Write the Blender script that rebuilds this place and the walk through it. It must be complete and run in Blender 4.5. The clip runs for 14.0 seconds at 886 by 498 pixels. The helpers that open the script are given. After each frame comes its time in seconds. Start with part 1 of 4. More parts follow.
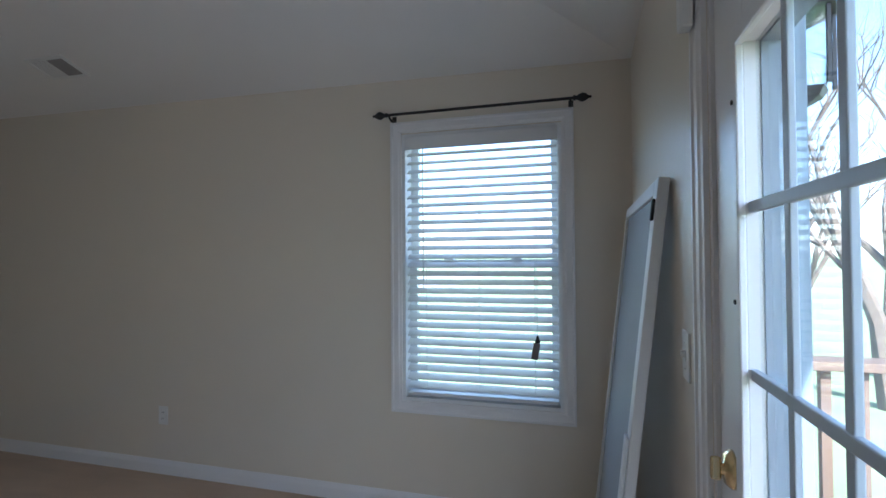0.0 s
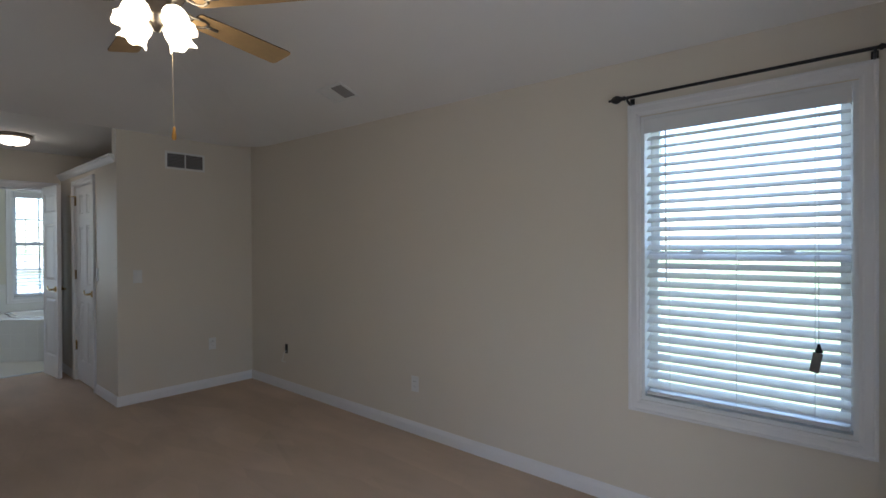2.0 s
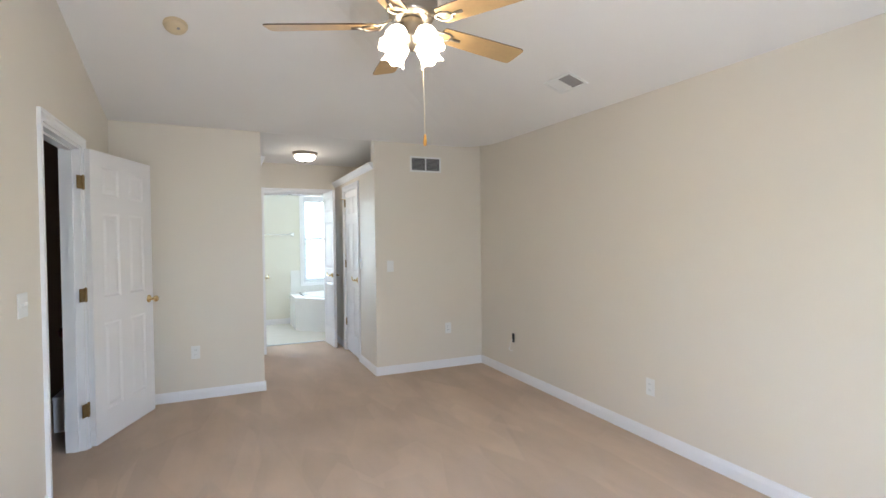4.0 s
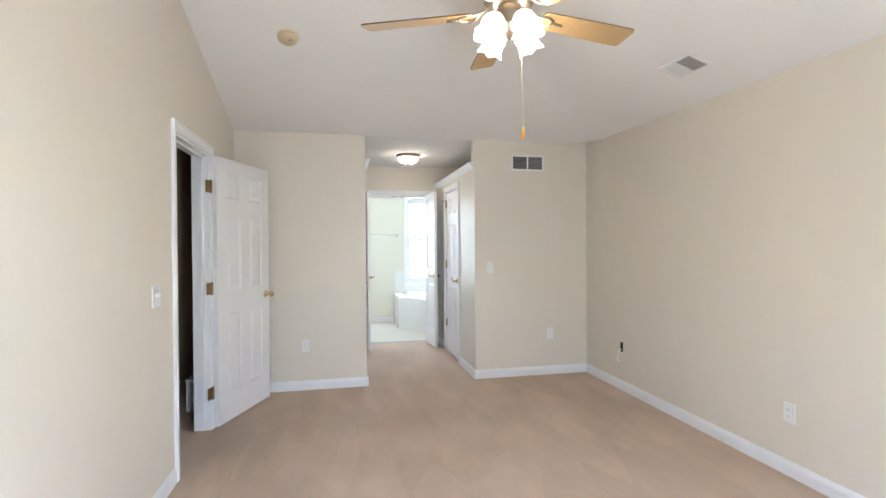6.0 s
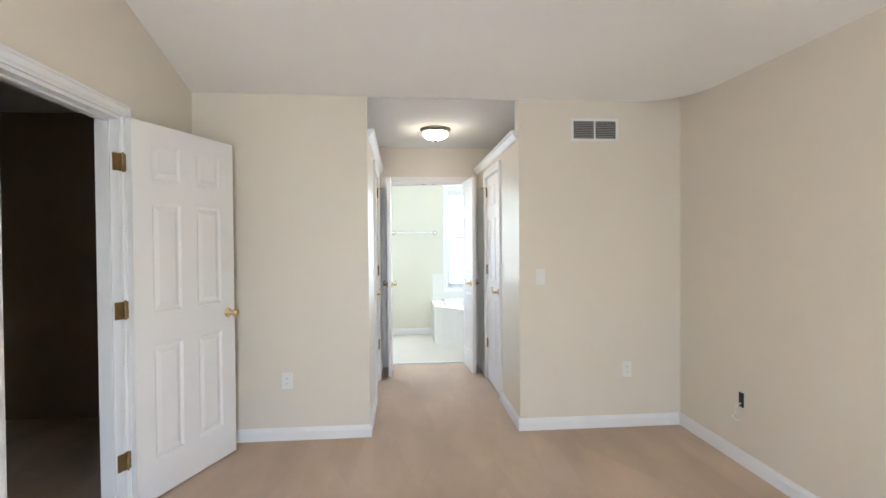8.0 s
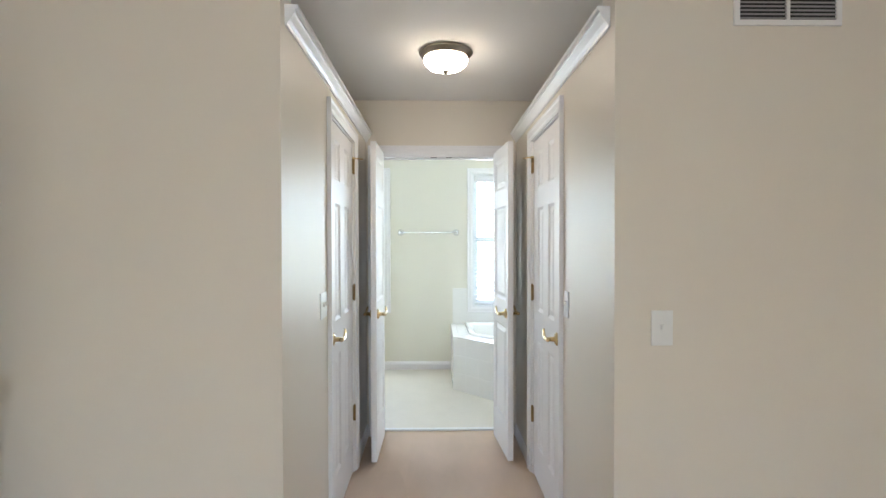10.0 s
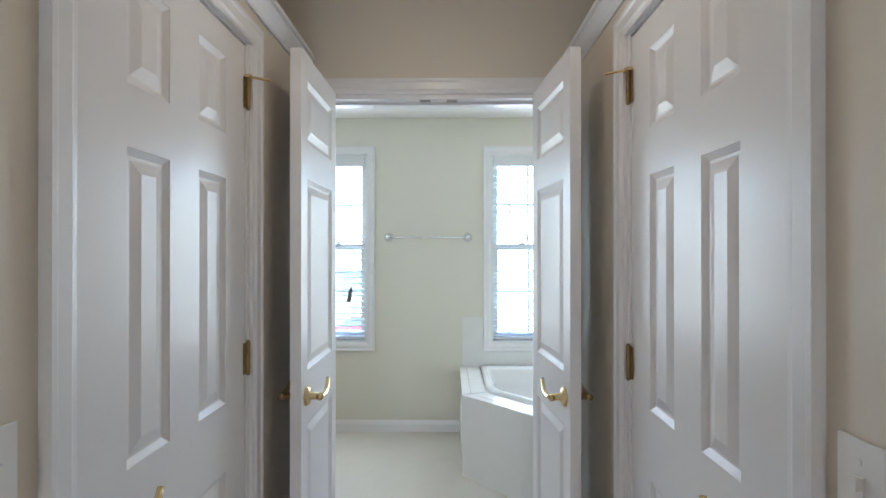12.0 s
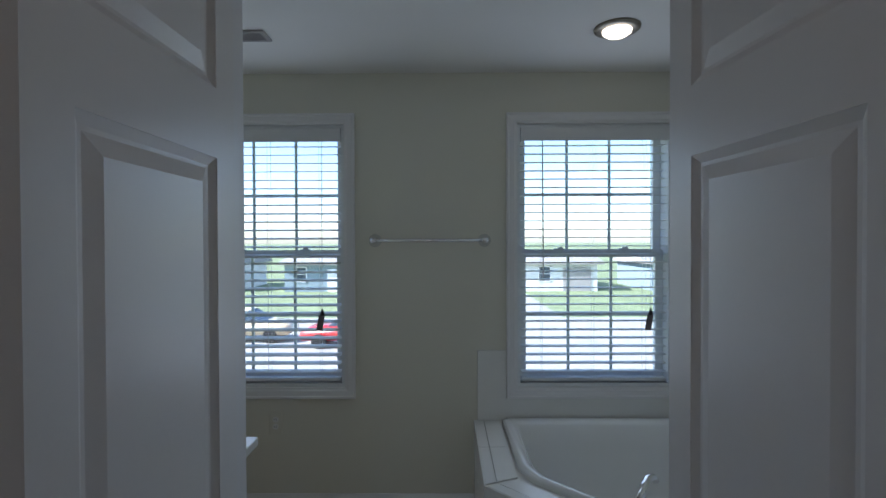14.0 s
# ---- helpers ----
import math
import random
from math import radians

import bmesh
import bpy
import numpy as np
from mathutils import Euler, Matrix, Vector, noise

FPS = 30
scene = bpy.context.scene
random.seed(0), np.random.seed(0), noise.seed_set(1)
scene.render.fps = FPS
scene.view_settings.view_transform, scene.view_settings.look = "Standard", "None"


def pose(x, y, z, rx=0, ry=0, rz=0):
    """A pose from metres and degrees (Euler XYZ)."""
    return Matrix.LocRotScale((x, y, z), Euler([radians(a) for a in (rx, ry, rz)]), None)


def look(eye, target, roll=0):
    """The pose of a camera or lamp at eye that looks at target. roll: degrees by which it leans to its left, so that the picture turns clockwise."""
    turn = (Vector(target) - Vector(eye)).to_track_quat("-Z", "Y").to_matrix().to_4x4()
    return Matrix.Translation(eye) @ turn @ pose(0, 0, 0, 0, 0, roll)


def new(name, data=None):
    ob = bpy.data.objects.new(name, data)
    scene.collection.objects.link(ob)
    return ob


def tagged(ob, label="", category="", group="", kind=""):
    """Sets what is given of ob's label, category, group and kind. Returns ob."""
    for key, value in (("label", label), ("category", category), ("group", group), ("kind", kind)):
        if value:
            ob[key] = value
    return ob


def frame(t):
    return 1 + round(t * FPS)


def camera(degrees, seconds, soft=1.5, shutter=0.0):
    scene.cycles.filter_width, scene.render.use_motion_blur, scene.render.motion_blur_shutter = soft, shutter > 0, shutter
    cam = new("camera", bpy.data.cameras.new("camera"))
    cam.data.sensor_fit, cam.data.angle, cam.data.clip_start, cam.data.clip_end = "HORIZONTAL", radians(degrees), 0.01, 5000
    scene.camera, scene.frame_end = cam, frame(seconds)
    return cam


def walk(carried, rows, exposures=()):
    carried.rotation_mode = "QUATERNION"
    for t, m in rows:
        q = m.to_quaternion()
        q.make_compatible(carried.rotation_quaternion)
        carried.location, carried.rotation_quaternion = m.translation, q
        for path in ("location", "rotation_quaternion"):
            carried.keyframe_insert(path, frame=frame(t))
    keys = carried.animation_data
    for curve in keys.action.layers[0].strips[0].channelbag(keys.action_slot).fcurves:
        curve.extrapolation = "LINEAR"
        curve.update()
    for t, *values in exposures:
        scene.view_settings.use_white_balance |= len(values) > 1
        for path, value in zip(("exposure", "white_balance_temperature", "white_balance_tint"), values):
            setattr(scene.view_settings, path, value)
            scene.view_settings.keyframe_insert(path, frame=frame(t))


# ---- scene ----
cam = camera(84.6, 14.0)
PATH = [
    (0, (-0.868, 0.326, 1.366), (-1.418, 2.248, 1.402), -0.4),
    (0.5, (-0.894, 0.313, 1.38), (-1.617, 2.177, 1.398), -0.3),
    (1, (-0.918, 0.296, 1.382), (-1.837, 2.072, 1.389), -0.3),
    (1.5, (-0.934, 0.279, 1.394), (-2.056, 1.935, 1.385), -0.4),
    (2, (-0.952, 0.262, 1.386), (-2.258, 1.777, 1.375), -0.3),
    (2.5, (-0.976, 0.246, 1.392), (-2.445, 1.603, 1.369), -0.4),
    (3, (-0.98, 0.227, 1.402), (-2.593, 1.408, 1.371), -0.6),
    (3.5, (-0.993, 0.212, 1.407), (-2.726, 1.21, 1.371), -1.0),
    (4, (-1.008, 0.206, 1.391), (-2.833, 1.023, 1.356), -0.7),
    (6.3, (-1.139, 0.314, 1.367), (-3.101, 0.703, 1.341), -0.5),
    (6.5, (-1.225, 0.354, 1.356), (-3.189, 0.73, 1.325), -0.6),
    (7, (-1.55, 0.486, 1.381), (-3.52, 0.831, 1.343), -0.6),
    (7.5, (-1.941, 0.64, 1.377), (-3.925, 0.895, 1.337), -0.7),
    (7.7, (-2.106, 0.693, 1.384), (-4.094, 0.91, 1.348), -0.6),
    (10, (-4.268, 1.027, 1.414), (-6.268, 1.058, 1.387), -0.1),
    (10.5, (-4.721, 1.068, 1.414), (-6.721, 1.084, 1.396), -0.1),
    (11, (-5.14, 1.079, 1.416), (-7.14, 1.09, 1.414), -0.1),
    (11.5, (-5.505, 1.105, 1.425), (-7.505, 1.098, 1.424), -0.1),
    (12, (-5.847, 1.114, 1.423), (-7.847, 1.088, 1.428), 0.0),
    (12.5, (-6.177, 1.107, 1.434), (-8.177, 1.069, 1.446), 0.0),
    (13, (-6.457, 1.063, 1.46), (-8.457, 1.044, 1.454), -0.0),
    (13.5, (-6.713, 1.052, 1.476), (-8.713, 1.041, 1.471), -0.1),
    (14, (-6.917, 1.043, 1.509), (-8.916, 1.029, 1.484), -0.2),
]
# the film's camera opens up as it turns from the windows, and closes again in the bathroom
EXPOSURES = [(0, 2.3, 5350, 12), (1.5, 2.1, 5600, 17), (2, 2.5, 5780, 15), (2.5, 3.1, 5800, 13), (3, 3.85, 5820, 13), (3.5, 4.15, 5820, 13), (4, 4.33, 5820, 13), (7, 4.62, 5850, 13), (7.7, 4.65, 5950, 13), (10, 4.3, 6000, 13), (11, 4.1, 5930, 15), (12, 3.65, 5880, 15), (13, 2.95, 5780, 15), (14, 1.42, 5650, 16)]
walk(cam, [(t, look(eye, target, roll)) for t, eye, target, roll in PATH], EXPOSURES)

# ---- light ----
world = bpy.data.worlds.new("world")
scene.world = world
world.use_nodes = True
wn = world.node_tree
sky = wn.nodes.new("ShaderNodeTexSky")
sky.sky_type, sky.sun_disc = "NISHITA", False
sky.sun_elevation, sky.sun_rotation = radians(42), radians(160)
wn.links.new(sky.outputs[0], wn.nodes["Background"].inputs[0])
wn.nodes["Background"].inputs[1].default_value = 0.15


def lamp(name, kind, m, energy, colour, **more):
    data = bpy.data.lights.new(name, kind)
    data.energy, data.color = energy, colour
    if kind == "SUN":
        data.angle = more["angle"]
    if kind == "AREA":
        data.shape, data.size, data.size_y = "RECTANGLE", more["size"], more["size_y"]
    if kind == "POINT":
        data.shadow_soft_size = more["radius"]
    ob = new(name, data)
    ob.matrix_world = m
    return ob


lamp("sun", "SUN", look((3, -9, 8), (0, 0, 0)), 5.0, (1, 0.95, 0.86), angle=radians(0.5))
# daylight that enters by the openings
lamp("window_daylight", "AREA", look((-1.39, 2.99, 1.34), (-1.39, 0, 1.2)), 0.6, (0.80, 0.90, 1.0), size=0.8, size_y=1.4)
lamp("door_daylight", "AREA", look((-0.655, 0.735, 1.0), (-4, 0.735, 1.0)), 1.9, (0.86, 0.93, 1.0), size=0.22, size_y=1.45)
lamp("bath_daylight", "AREA", look((-9.61, 0.04, 1.43), (0, 0.04, 1.2)), 1.0, (0.84, 0.93, 1.0), size=0.8, size_y=1.4)
lamp("bath_daylight", "AREA", look((-9.61, 1.87, 1.43), (0, 1.87, 1.2)), 1.0, (0.84, 0.93, 1.0), size=0.8, size_y=1.4)


# ---- materials ----
def mat(name, colour, rough=0.6, metal=0.0, vary=0.06, scale=3.0, fine=60.0, bump=0.05, depth=0.002, emit=None, strength=0.0, coat=0.0, per=0.0):
    m = bpy.data.materials.new(name)
    m.use_nodes = True
    nt = m.node_tree
    b = nt.nodes["Principled BSDF"]
    geo = nt.nodes.new("ShaderNodeTexCoord")
    n1 = nt.nodes.new("ShaderNodeTexNoise")
    n1.inputs["Scale"].default_value, n1.inputs["Detail"].default_value = scale, 4
    n2 = nt.nodes.new("ShaderNodeTexNoise")
    n2.inputs["Scale"].default_value, n2.inputs["Detail"].default_value = fine, 3
    for n in (n1, n2):
        nt.links.new(geo.outputs["Object"], n.inputs["Vector"])
    add = nt.nodes.new("ShaderNodeMath")
    add.operation = "ADD"
    nt.links.new(n1.outputs["Fac"], add.inputs[0])
    half = nt.nodes.new("ShaderNodeMath")
    half.operation, half.inputs[1].default_value = "MULTIPLY", 0.5
    nt.links.new(n2.outputs["Fac"], half.inputs[0])
    nt.links.new(half.outputs[0], add.inputs[1])
    last = add.outputs[0]
    if per:
        info = nt.nodes.new("ShaderNodeObjectInfo")
        k = nt.nodes.new("ShaderNodeMath")
        k.operation, k.inputs[1].default_value = "MULTIPLY_ADD", per
        nt.links.new(info.outputs["Random"], k.inputs[0])
        nt.links.new(last, k.inputs[2])
        last = k.outputs[0]
    ramp = nt.nodes.new("ShaderNodeMapRange")
    ramp.inputs["From Min"].default_value, ramp.inputs["From Max"].default_value = 0.35, 1.15
    ramp.inputs["To Min"].default_value, ramp.inputs["To Max"].default_value = 1 - vary, 1 + vary
    nt.links.new(last, ramp.inputs["Value"])
    mul = nt.nodes.new("ShaderNodeVectorMath")
    mul.operation = "SCALE"
    mul.inputs[0].default_value = colour
    nt.links.new(ramp.outputs[0], mul.inputs["Scale"])
    nt.links.new(mul.outputs[0], b.inputs["Base Color"])
    b.inputs["Roughness"].default_value, b.inputs["Metallic"].default_value = rough, metal
    b.inputs["Coat Weight"].default_value = coat
    if bump:
        bp = nt.nodes.new("ShaderNodeBump")
        bp.inputs["Strength"].default_value, bp.inputs["Distance"].default_value = bump, depth
        nt.links.new(n2.outputs["Fac"], bp.inputs["Height"])
        nt.links.new(bp.outputs[0], b.inputs["Normal"])
    if emit:
        b.inputs["Emission Color"].default_value = (*emit, 1)
        b.inputs["Emission Strength"].default_value = strength
    return m


def glass(name, colour, rough=0.0):
    """Thin pane: clear, with a mirror gloss that grows towards grazing angles."""
    m = bpy.data.materials.new(name)
    m.use_nodes = True
    nt = m.node_tree
    nt.nodes.remove(nt.nodes["Principled BSDF"])
    t, g, f, mix, pw, ma = (nt.nodes.new("ShaderNode" + k) for k in ("BsdfTransparent", "BsdfGlossy", "LayerWeight", "MixShader", "Math", "Math"))
    t.inputs[0].default_value = (*colour, 1)
    g.inputs["Roughness"].default_value = rough
    f.inputs["Blend"].default_value = 0.5
    pw.operation, pw.inputs[1].default_value = "POWER", 4.0
    ma.operation, ma.inputs[1].default_value, ma.inputs[2].default_value = "MULTIPLY_ADD", 0.55, 0.03
    nt.links.new(f.outputs["Facing"], pw.inputs[0])
    nt.links.new(pw.outputs[0], ma.inputs[0])
    nt.links.new(ma.outputs[0], mix.inputs[0])
    nt.links.new(t.outputs[0], mix.inputs[1])
    nt.links.new(g.outputs[0], mix.inputs[2])
    nt.links.new(mix.outputs[0], nt.nodes["Material Output"].inputs[0])
    return m


def carpet_mat():
    """Cut-pile carpet: tuft grain, and long soft streaks left by a vacuum cleaner."""
    m = mat("carpet", (0.60, 0.46, 0.345), rough=0.95, vary=0.10, scale=1.6, fine=420.0, bump=0.55, depth=0.006)
    nt = m.node_tree
    co = nt.nodes["Texture Coordinate"]
    mp = nt.nodes.new("ShaderNodeMapping")
    mp.inputs["Scale"].default_value = (1.1, 3.2, 1.0)
    mp.inputs["Rotation"].default_value = (0, 0, 0.55)
    nz = nt.nodes.new("ShaderNodeTexNoise")
    nz.inputs["Scale"].default_value, nz.inputs["Detail"].default_value = 1.3, 5
    nt.links.new(co.outputs["Object"], mp.inputs[0])
    nt.links.new(mp.outputs[0], nz.inputs["Vector"])
    rg = nt.nodes.new("ShaderNodeMapRange")
    rg.inputs["From Min"].default_value, rg.inputs["From Max"].default_value = 0.3, 0.7
    rg.inputs["To Min"].default_value, rg.inputs["To Max"].default_value = 0.92, 1.07
    nt.links.new(nz.outputs["Fac"], rg.inputs["Value"])
    old = nt.nodes["Principled BSDF"].inputs["Base Color"].links[0].from_socket
    # two families of brush strokes, each a row of soft-edged bands broken up by noise
    last = rg.outputs[0]
    for turn, width, gain in ((0.30, 1.9, 0.055), (-0.42, 2.3, 0.05)):
        mp2 = nt.nodes.new("ShaderNodeMapping")
        mp2.inputs["Rotation"].default_value = (0, 0, turn)
        mp2.inputs["Scale"].default_value = (0.55, width, 1.0)
        nt.links.new(co.outputs["Object"], mp2.inputs[0])
        vo = nt.nodes.new("ShaderNodeTexVoronoi")
        vo.inputs["Scale"].default_value = 2.0
        vo.inputs["Randomness"].default_value = 0.9
        nt.links.new(mp2.outputs[0], vo.inputs["Vector"])
        k = nt.nodes.new("ShaderNodeMath")
        k.operation, k.inputs[1].default_value, k.inputs[2].default_value = "MULTIPLY_ADD", gain * 2, 1 - gain
        nt.links.new(vo.outputs["Color"], k.inputs[0])
        x = nt.nodes.new("ShaderNodeMath")
        x.operation = "MULTIPLY"
        nt.links.new(last, x.inputs[0])
        nt.links.new(k.outputs[0], x.inputs[1])
        last = x.outputs[0]
    sc = nt.nodes.new("ShaderNodeVectorMath")
    sc.operation = "SCALE"
    nt.links.new(old, sc.inputs[0])
    nt.links.new(last, sc.inputs["Scale"])
    nt.links.new(sc.outputs[0], nt.nodes["Principled BSDF"].inputs["Base Color"])
    return m


WALL = mat("wall_paint", (0.73, 0.665, 0.565), rough=0.42, vary=0.025, scale=1.2, fine=260, bump=0.10, depth=0.0012)
BATHWALL = mat("bath_wall_paint", (0.73, 0.707, 0.608), rough=0.45, vary=0.025, scale=1.2, fine=260, bump=0.10, depth=0.0012)
# brown that has the unlit hall's dimness mixed into the wall colour
HALLWALL = mat("hall_wall_dimmed", (0.34, 0.26, 0.17), rough=0.6, vary=0.04, scale=1.2, fine=200, bump=0.1, depth=0.0012)
CEIL = mat("ceiling_paint", (0.86, 0.835, 0.80), rough=0.9, vary=0.03, scale=2.0, fine=180, bump=0.16, depth=0.002)
TRIM = mat("gloss_trim_paint", (0.82, 0.81, 0.81), rough=0.28, vary=0.02, scale=4, fine=90, bump=0.03, depth=0.001)
DOOR = mat("door_paint", (0.82, 0.80, 0.79), rough=0.30, vary=0.02, scale=3, fine=120, bump=0.05, depth=0.001)
VINYL = mat("white_vinyl", (0.80, 0.81, 0.82), rough=0.35, vary=0.02, bump=0)
SLAT = mat("blind_slat", (0.74, 0.745, 0.75), rough=0.4, vary=0.03, scale=8, bump=0.02, per=0.1)
PLASTIC = mat("white_plastic", (0.80, 0.79, 0.76), rough=0.35, vary=0.02, bump=0)
CARPET = carpet_mat()
BATHFLOOR = mat("bath_vinyl_floor", (0.66, 0.62, 0.54), rough=0.45, vary=0.05, scale=5, fine=40, bump=0.06)
BRASS = mat("polished_brass", (0.74, 0.58, 0.32), rough=0.2, metal=1.0, vary=0.06, scale=20, bump=0.02)
OLDBRASS = mat("worn_brass", (0.30, 0.21, 0.10), rough=0.4, metal=1.0, vary=0.2, scale=30, bump=0.05)
NICKEL = mat("brushed_nickel", (0.34, 0.30, 0.25), rough=0.32, metal=1.0, vary=0.08, scale=20, bump=0.03)
CHROME = mat("chrome", (0.75, 0.76, 0.78), rough=0.07, metal=1.0, vary=0.02, bump=0)
IRON = mat("black_iron", (0.012, 0.012, 0.013), rough=0.4, vary=0.2, scale=30, bump=0.1)
DARK = mat("dark_recess", (0.02, 0.02, 0.02), rough=0.8, vary=0.1, bump=0)
GREY = mat("grey_grille", (0.34, 0.32, 0.31), rough=0.7, vary=0.1, bump=0)
BLADE = mat("maple_blade", (0.50, 0.33, 0.15), rough=0.5, vary=0.15, scale=6, fine=50, bump=0.04)
BLADE_EDGE = mat("walnut_blade_edge", (0.10, 0.06, 0.03), rough=0.4, vary=0.2, scale=10, bump=0.04)
SHADE = mat("frosted_lit_glass", (0.9, 0.85, 0.75), rough=0.3, vary=0.02, bump=0, emit=(1.0, 0.83, 0.55), strength=0.95)
HALLGLASS = mat("opal_lit_glass", (0.9, 0.88, 0.84), rough=0.25, vary=0.02, bump=0, emit=(1.0, 0.84, 0.62), strength=1.0)
BULB = mat("lit_lamp", (0.9, 0.88, 0.8), rough=0.4, vary=0.01, bump=0, emit=(1.0, 0.86, 0.62), strength=0.9)
AMBER = mat("amber_wood_fob", (0.62, 0.30, 0.05), rough=0.3, vary=0.15, scale=40, bump=0.02)
CREAMPL = mat("aged_plastic", (0.68, 0.56, 0.36), rough=0.45, vary=0.04, bump=0)
TUB = mat("tub_acrylic", (0.80, 0.80, 0.78), rough=0.12, vary=0.01, bump=0, coat=0.4)
TILE = mat("white_tile", (0.80, 0.795, 0.765), rough=0.2, vary=0.02, scale=9, bump=0.02, per=0.06)
GROUT = mat("grout", (0.66, 0.65, 0.62), rough=0.9, vary=0.1, scale=20, bump=0.1)
OAK = mat("oak_cabinet", (0.26, 0.11, 0.04), rough=0.35, vary=0.3, scale=6, fine=70, bump=0.06)
CHERRY = mat("cherry_handrail", (0.16, 0.03, 0.015), rough=0.3, vary=0.2, scale=8, bump=0.03)
COUNTER = mat("cultured_marble", (0.80, 0.79, 0.75), rough=0.15, vary=0.03, scale=7, bump=0)
PANE = glass("window_glass", (0.94, 0.97, 0.97))
MESH = mat("dusty_screen", (0.50, 0.55, 0.58), rough=0.35, vary=0.05, scale=5, fine=400, bump=0.1)
MESH.node_tree.nodes["Principled BSDF"].inputs["Alpha"].default_value = 0.6
ALU = mat("white_aluminium", (0.76, 0.77, 0.77), rough=0.4, vary=0.03, bump=0.02)
GRASS = mat("lawn", (0.19, 0.235, 0.12), rough=0.95, vary=0.3, scale=0.6, fine=30, bump=0.5, depth=0.03)
ROAD = mat("concrete_road", (0.32, 0.31, 0.29), rough=0.9, vary=0.12, scale=1.2, fine=60, bump=0.2)
DECKWOOD = mat("weathered_deck", (0.13, 0.085, 0.06), rough=0.8, vary=0.25, scale=3, fine=50, bump=0.2)
BARK = mat("bark", (0.12, 0.09, 0.07), rough=0.95, vary=0.3, scale=6, fine=30, bump=0.5, depth=0.02)
SIDING = mat("pale_siding", (0.72, 0.72, 0.70), rough=0.8, vary=0.06, bump=0.05)
BLUESIDING = mat("grey_blue_siding", (0.24, 0.30, 0.34), rough=0.8, vary=0.06, bump=0.05)
# muntin grey includes the shade of a grid seen against the sky
GRID = mat("backlit_tone_door_grid", (0.50, 0.55, 0.60), rough=0.45, vary=0.03, bump=0)
# outer door trim, with the blue outdoor shade put into its colour
SHADEDTRIM = mat("shade_tinted_trim", (0.19, 0.24, 0.30), rough=0.5, vary=0.06, scale=5, bump=0.02)
ROOF = mat("asphalt_shingle", (0.30, 0.29, 0.28), rough=0.95, vary=0.25, scale=2, fine=20, bump=0.3)
FARGLASS = mat("far_window_glass", (0.05, 0.07, 0.09), rough=0.1, vary=0.05, bump=0)
REDCAR = mat("red_car_paint", (0.42, 0.02, 0.02), rough=0.25, vary=0.05, bump=0, coat=0.6)
PALECAR = mat("champagne_car_paint", (0.62, 0.52, 0.34), rough=0.25, vary=0.05, bump=0, coat=0.6)
RUBBER = mat("tyre_rubber", (0.02, 0.02, 0.02), rough=0.8, vary=0.1, bump=0)
TAGMAT = mat("printed_grey_tag", (0.16, 0.14, 0.13), rough=0.6, vary=0.25, scale=40, bump=0)


# ---- mesh helpers ----
def mesh(bm, name, material):
    bmesh.ops.recalc_face_normals(bm, faces=bm.faces)
    me = bpy.data.meshes.new(name)
    bm.to_mesh(me)
    bm.free()
    me.materials.append(material)
    return me


def part(name, bm, material, parent, label="", smooth=False):
    ob = new(name, mesh(bm, name, material))
    if smooth:
        for p in ob.data.polygons:
            p.use_smooth = True
    ob.parent = parent
    if label:
        tagged(ob, label)
    return ob


def whole(name, bm, material, label, category="", kind="", group="", smooth=False):
    ob = new(name, mesh(bm, name, material))
    if smooth:
        for p in ob.data.polygons:
            p.use_smooth = True
    return tagged(ob, label, category, group, kind)


def thing(name, m, label, category, kind="", group=""):
    ob = new(name)
    ob.empty_display_size = 0.1
    ob.matrix_world = m
    return tagged(ob, label, category, group, kind)


def box(bm, x0, y0, z0, x1, y1, z1, bevel=0.0):
    x0, x1, y0, y1, z0, z1 = min(x0, x1), max(x0, x1), min(y0, y1), max(y0, y1), min(z0, z1), max(z0, z1)
    vs = [bm.verts.new((x, y, z)) for x in (x0, x1) for y in (y0, y1) for z in (z0, z1)]
    fs = [bm.faces.new([vs[i] for i in f]) for f in ((0, 1, 3, 2), (4, 6, 7, 5), (0, 4, 5, 1), (2, 3, 7, 6), (0, 2, 6, 4), (1, 5, 7, 3))]
    if bevel:
        es = {e for f in fs for e in f.edges}
        bmesh.ops.bevel(bm, geom=list(es), offset=bevel, segments=2, affect="EDGES", profile=0.5)
    return bm


def boxes(*rows, bevel=0.0):
    bm = bmesh.new()
    for r in rows:
        box(bm, *r, bevel=bevel)
    return bm


def lathe(profile, n=24, axis="z", at=(0, 0, 0)):
    """Turn a list of (radius, height) about an axis."""
    bm = bmesh.new()
    rings = []
    for r, h in profile:
        ring = []
        for i in range(n):
            a = 2 * math.pi * i / n
            u, v = r * math.cos(a), r * math.sin(a)
            p = {"z": (u, v, h), "x": (h, u, v), "y": (u, h, v)}[axis]
            ring.append(bm.verts.new((p[0] + at[0], p[1] + at[1], p[2] + at[2])))
        rings.append(ring)
    for a, b in zip(rings, rings[1:]):
        for i in range(n):
            bm.faces.new((a[i], a[(i + 1) % n], b[(i + 1) % n], b[i]))
    for ring in (rings[0], rings[-1]):
        bm.faces.new(ring)
    bmesh.ops.remove_doubles(bm, verts=bm.verts, dist=1e-5)
    return bm


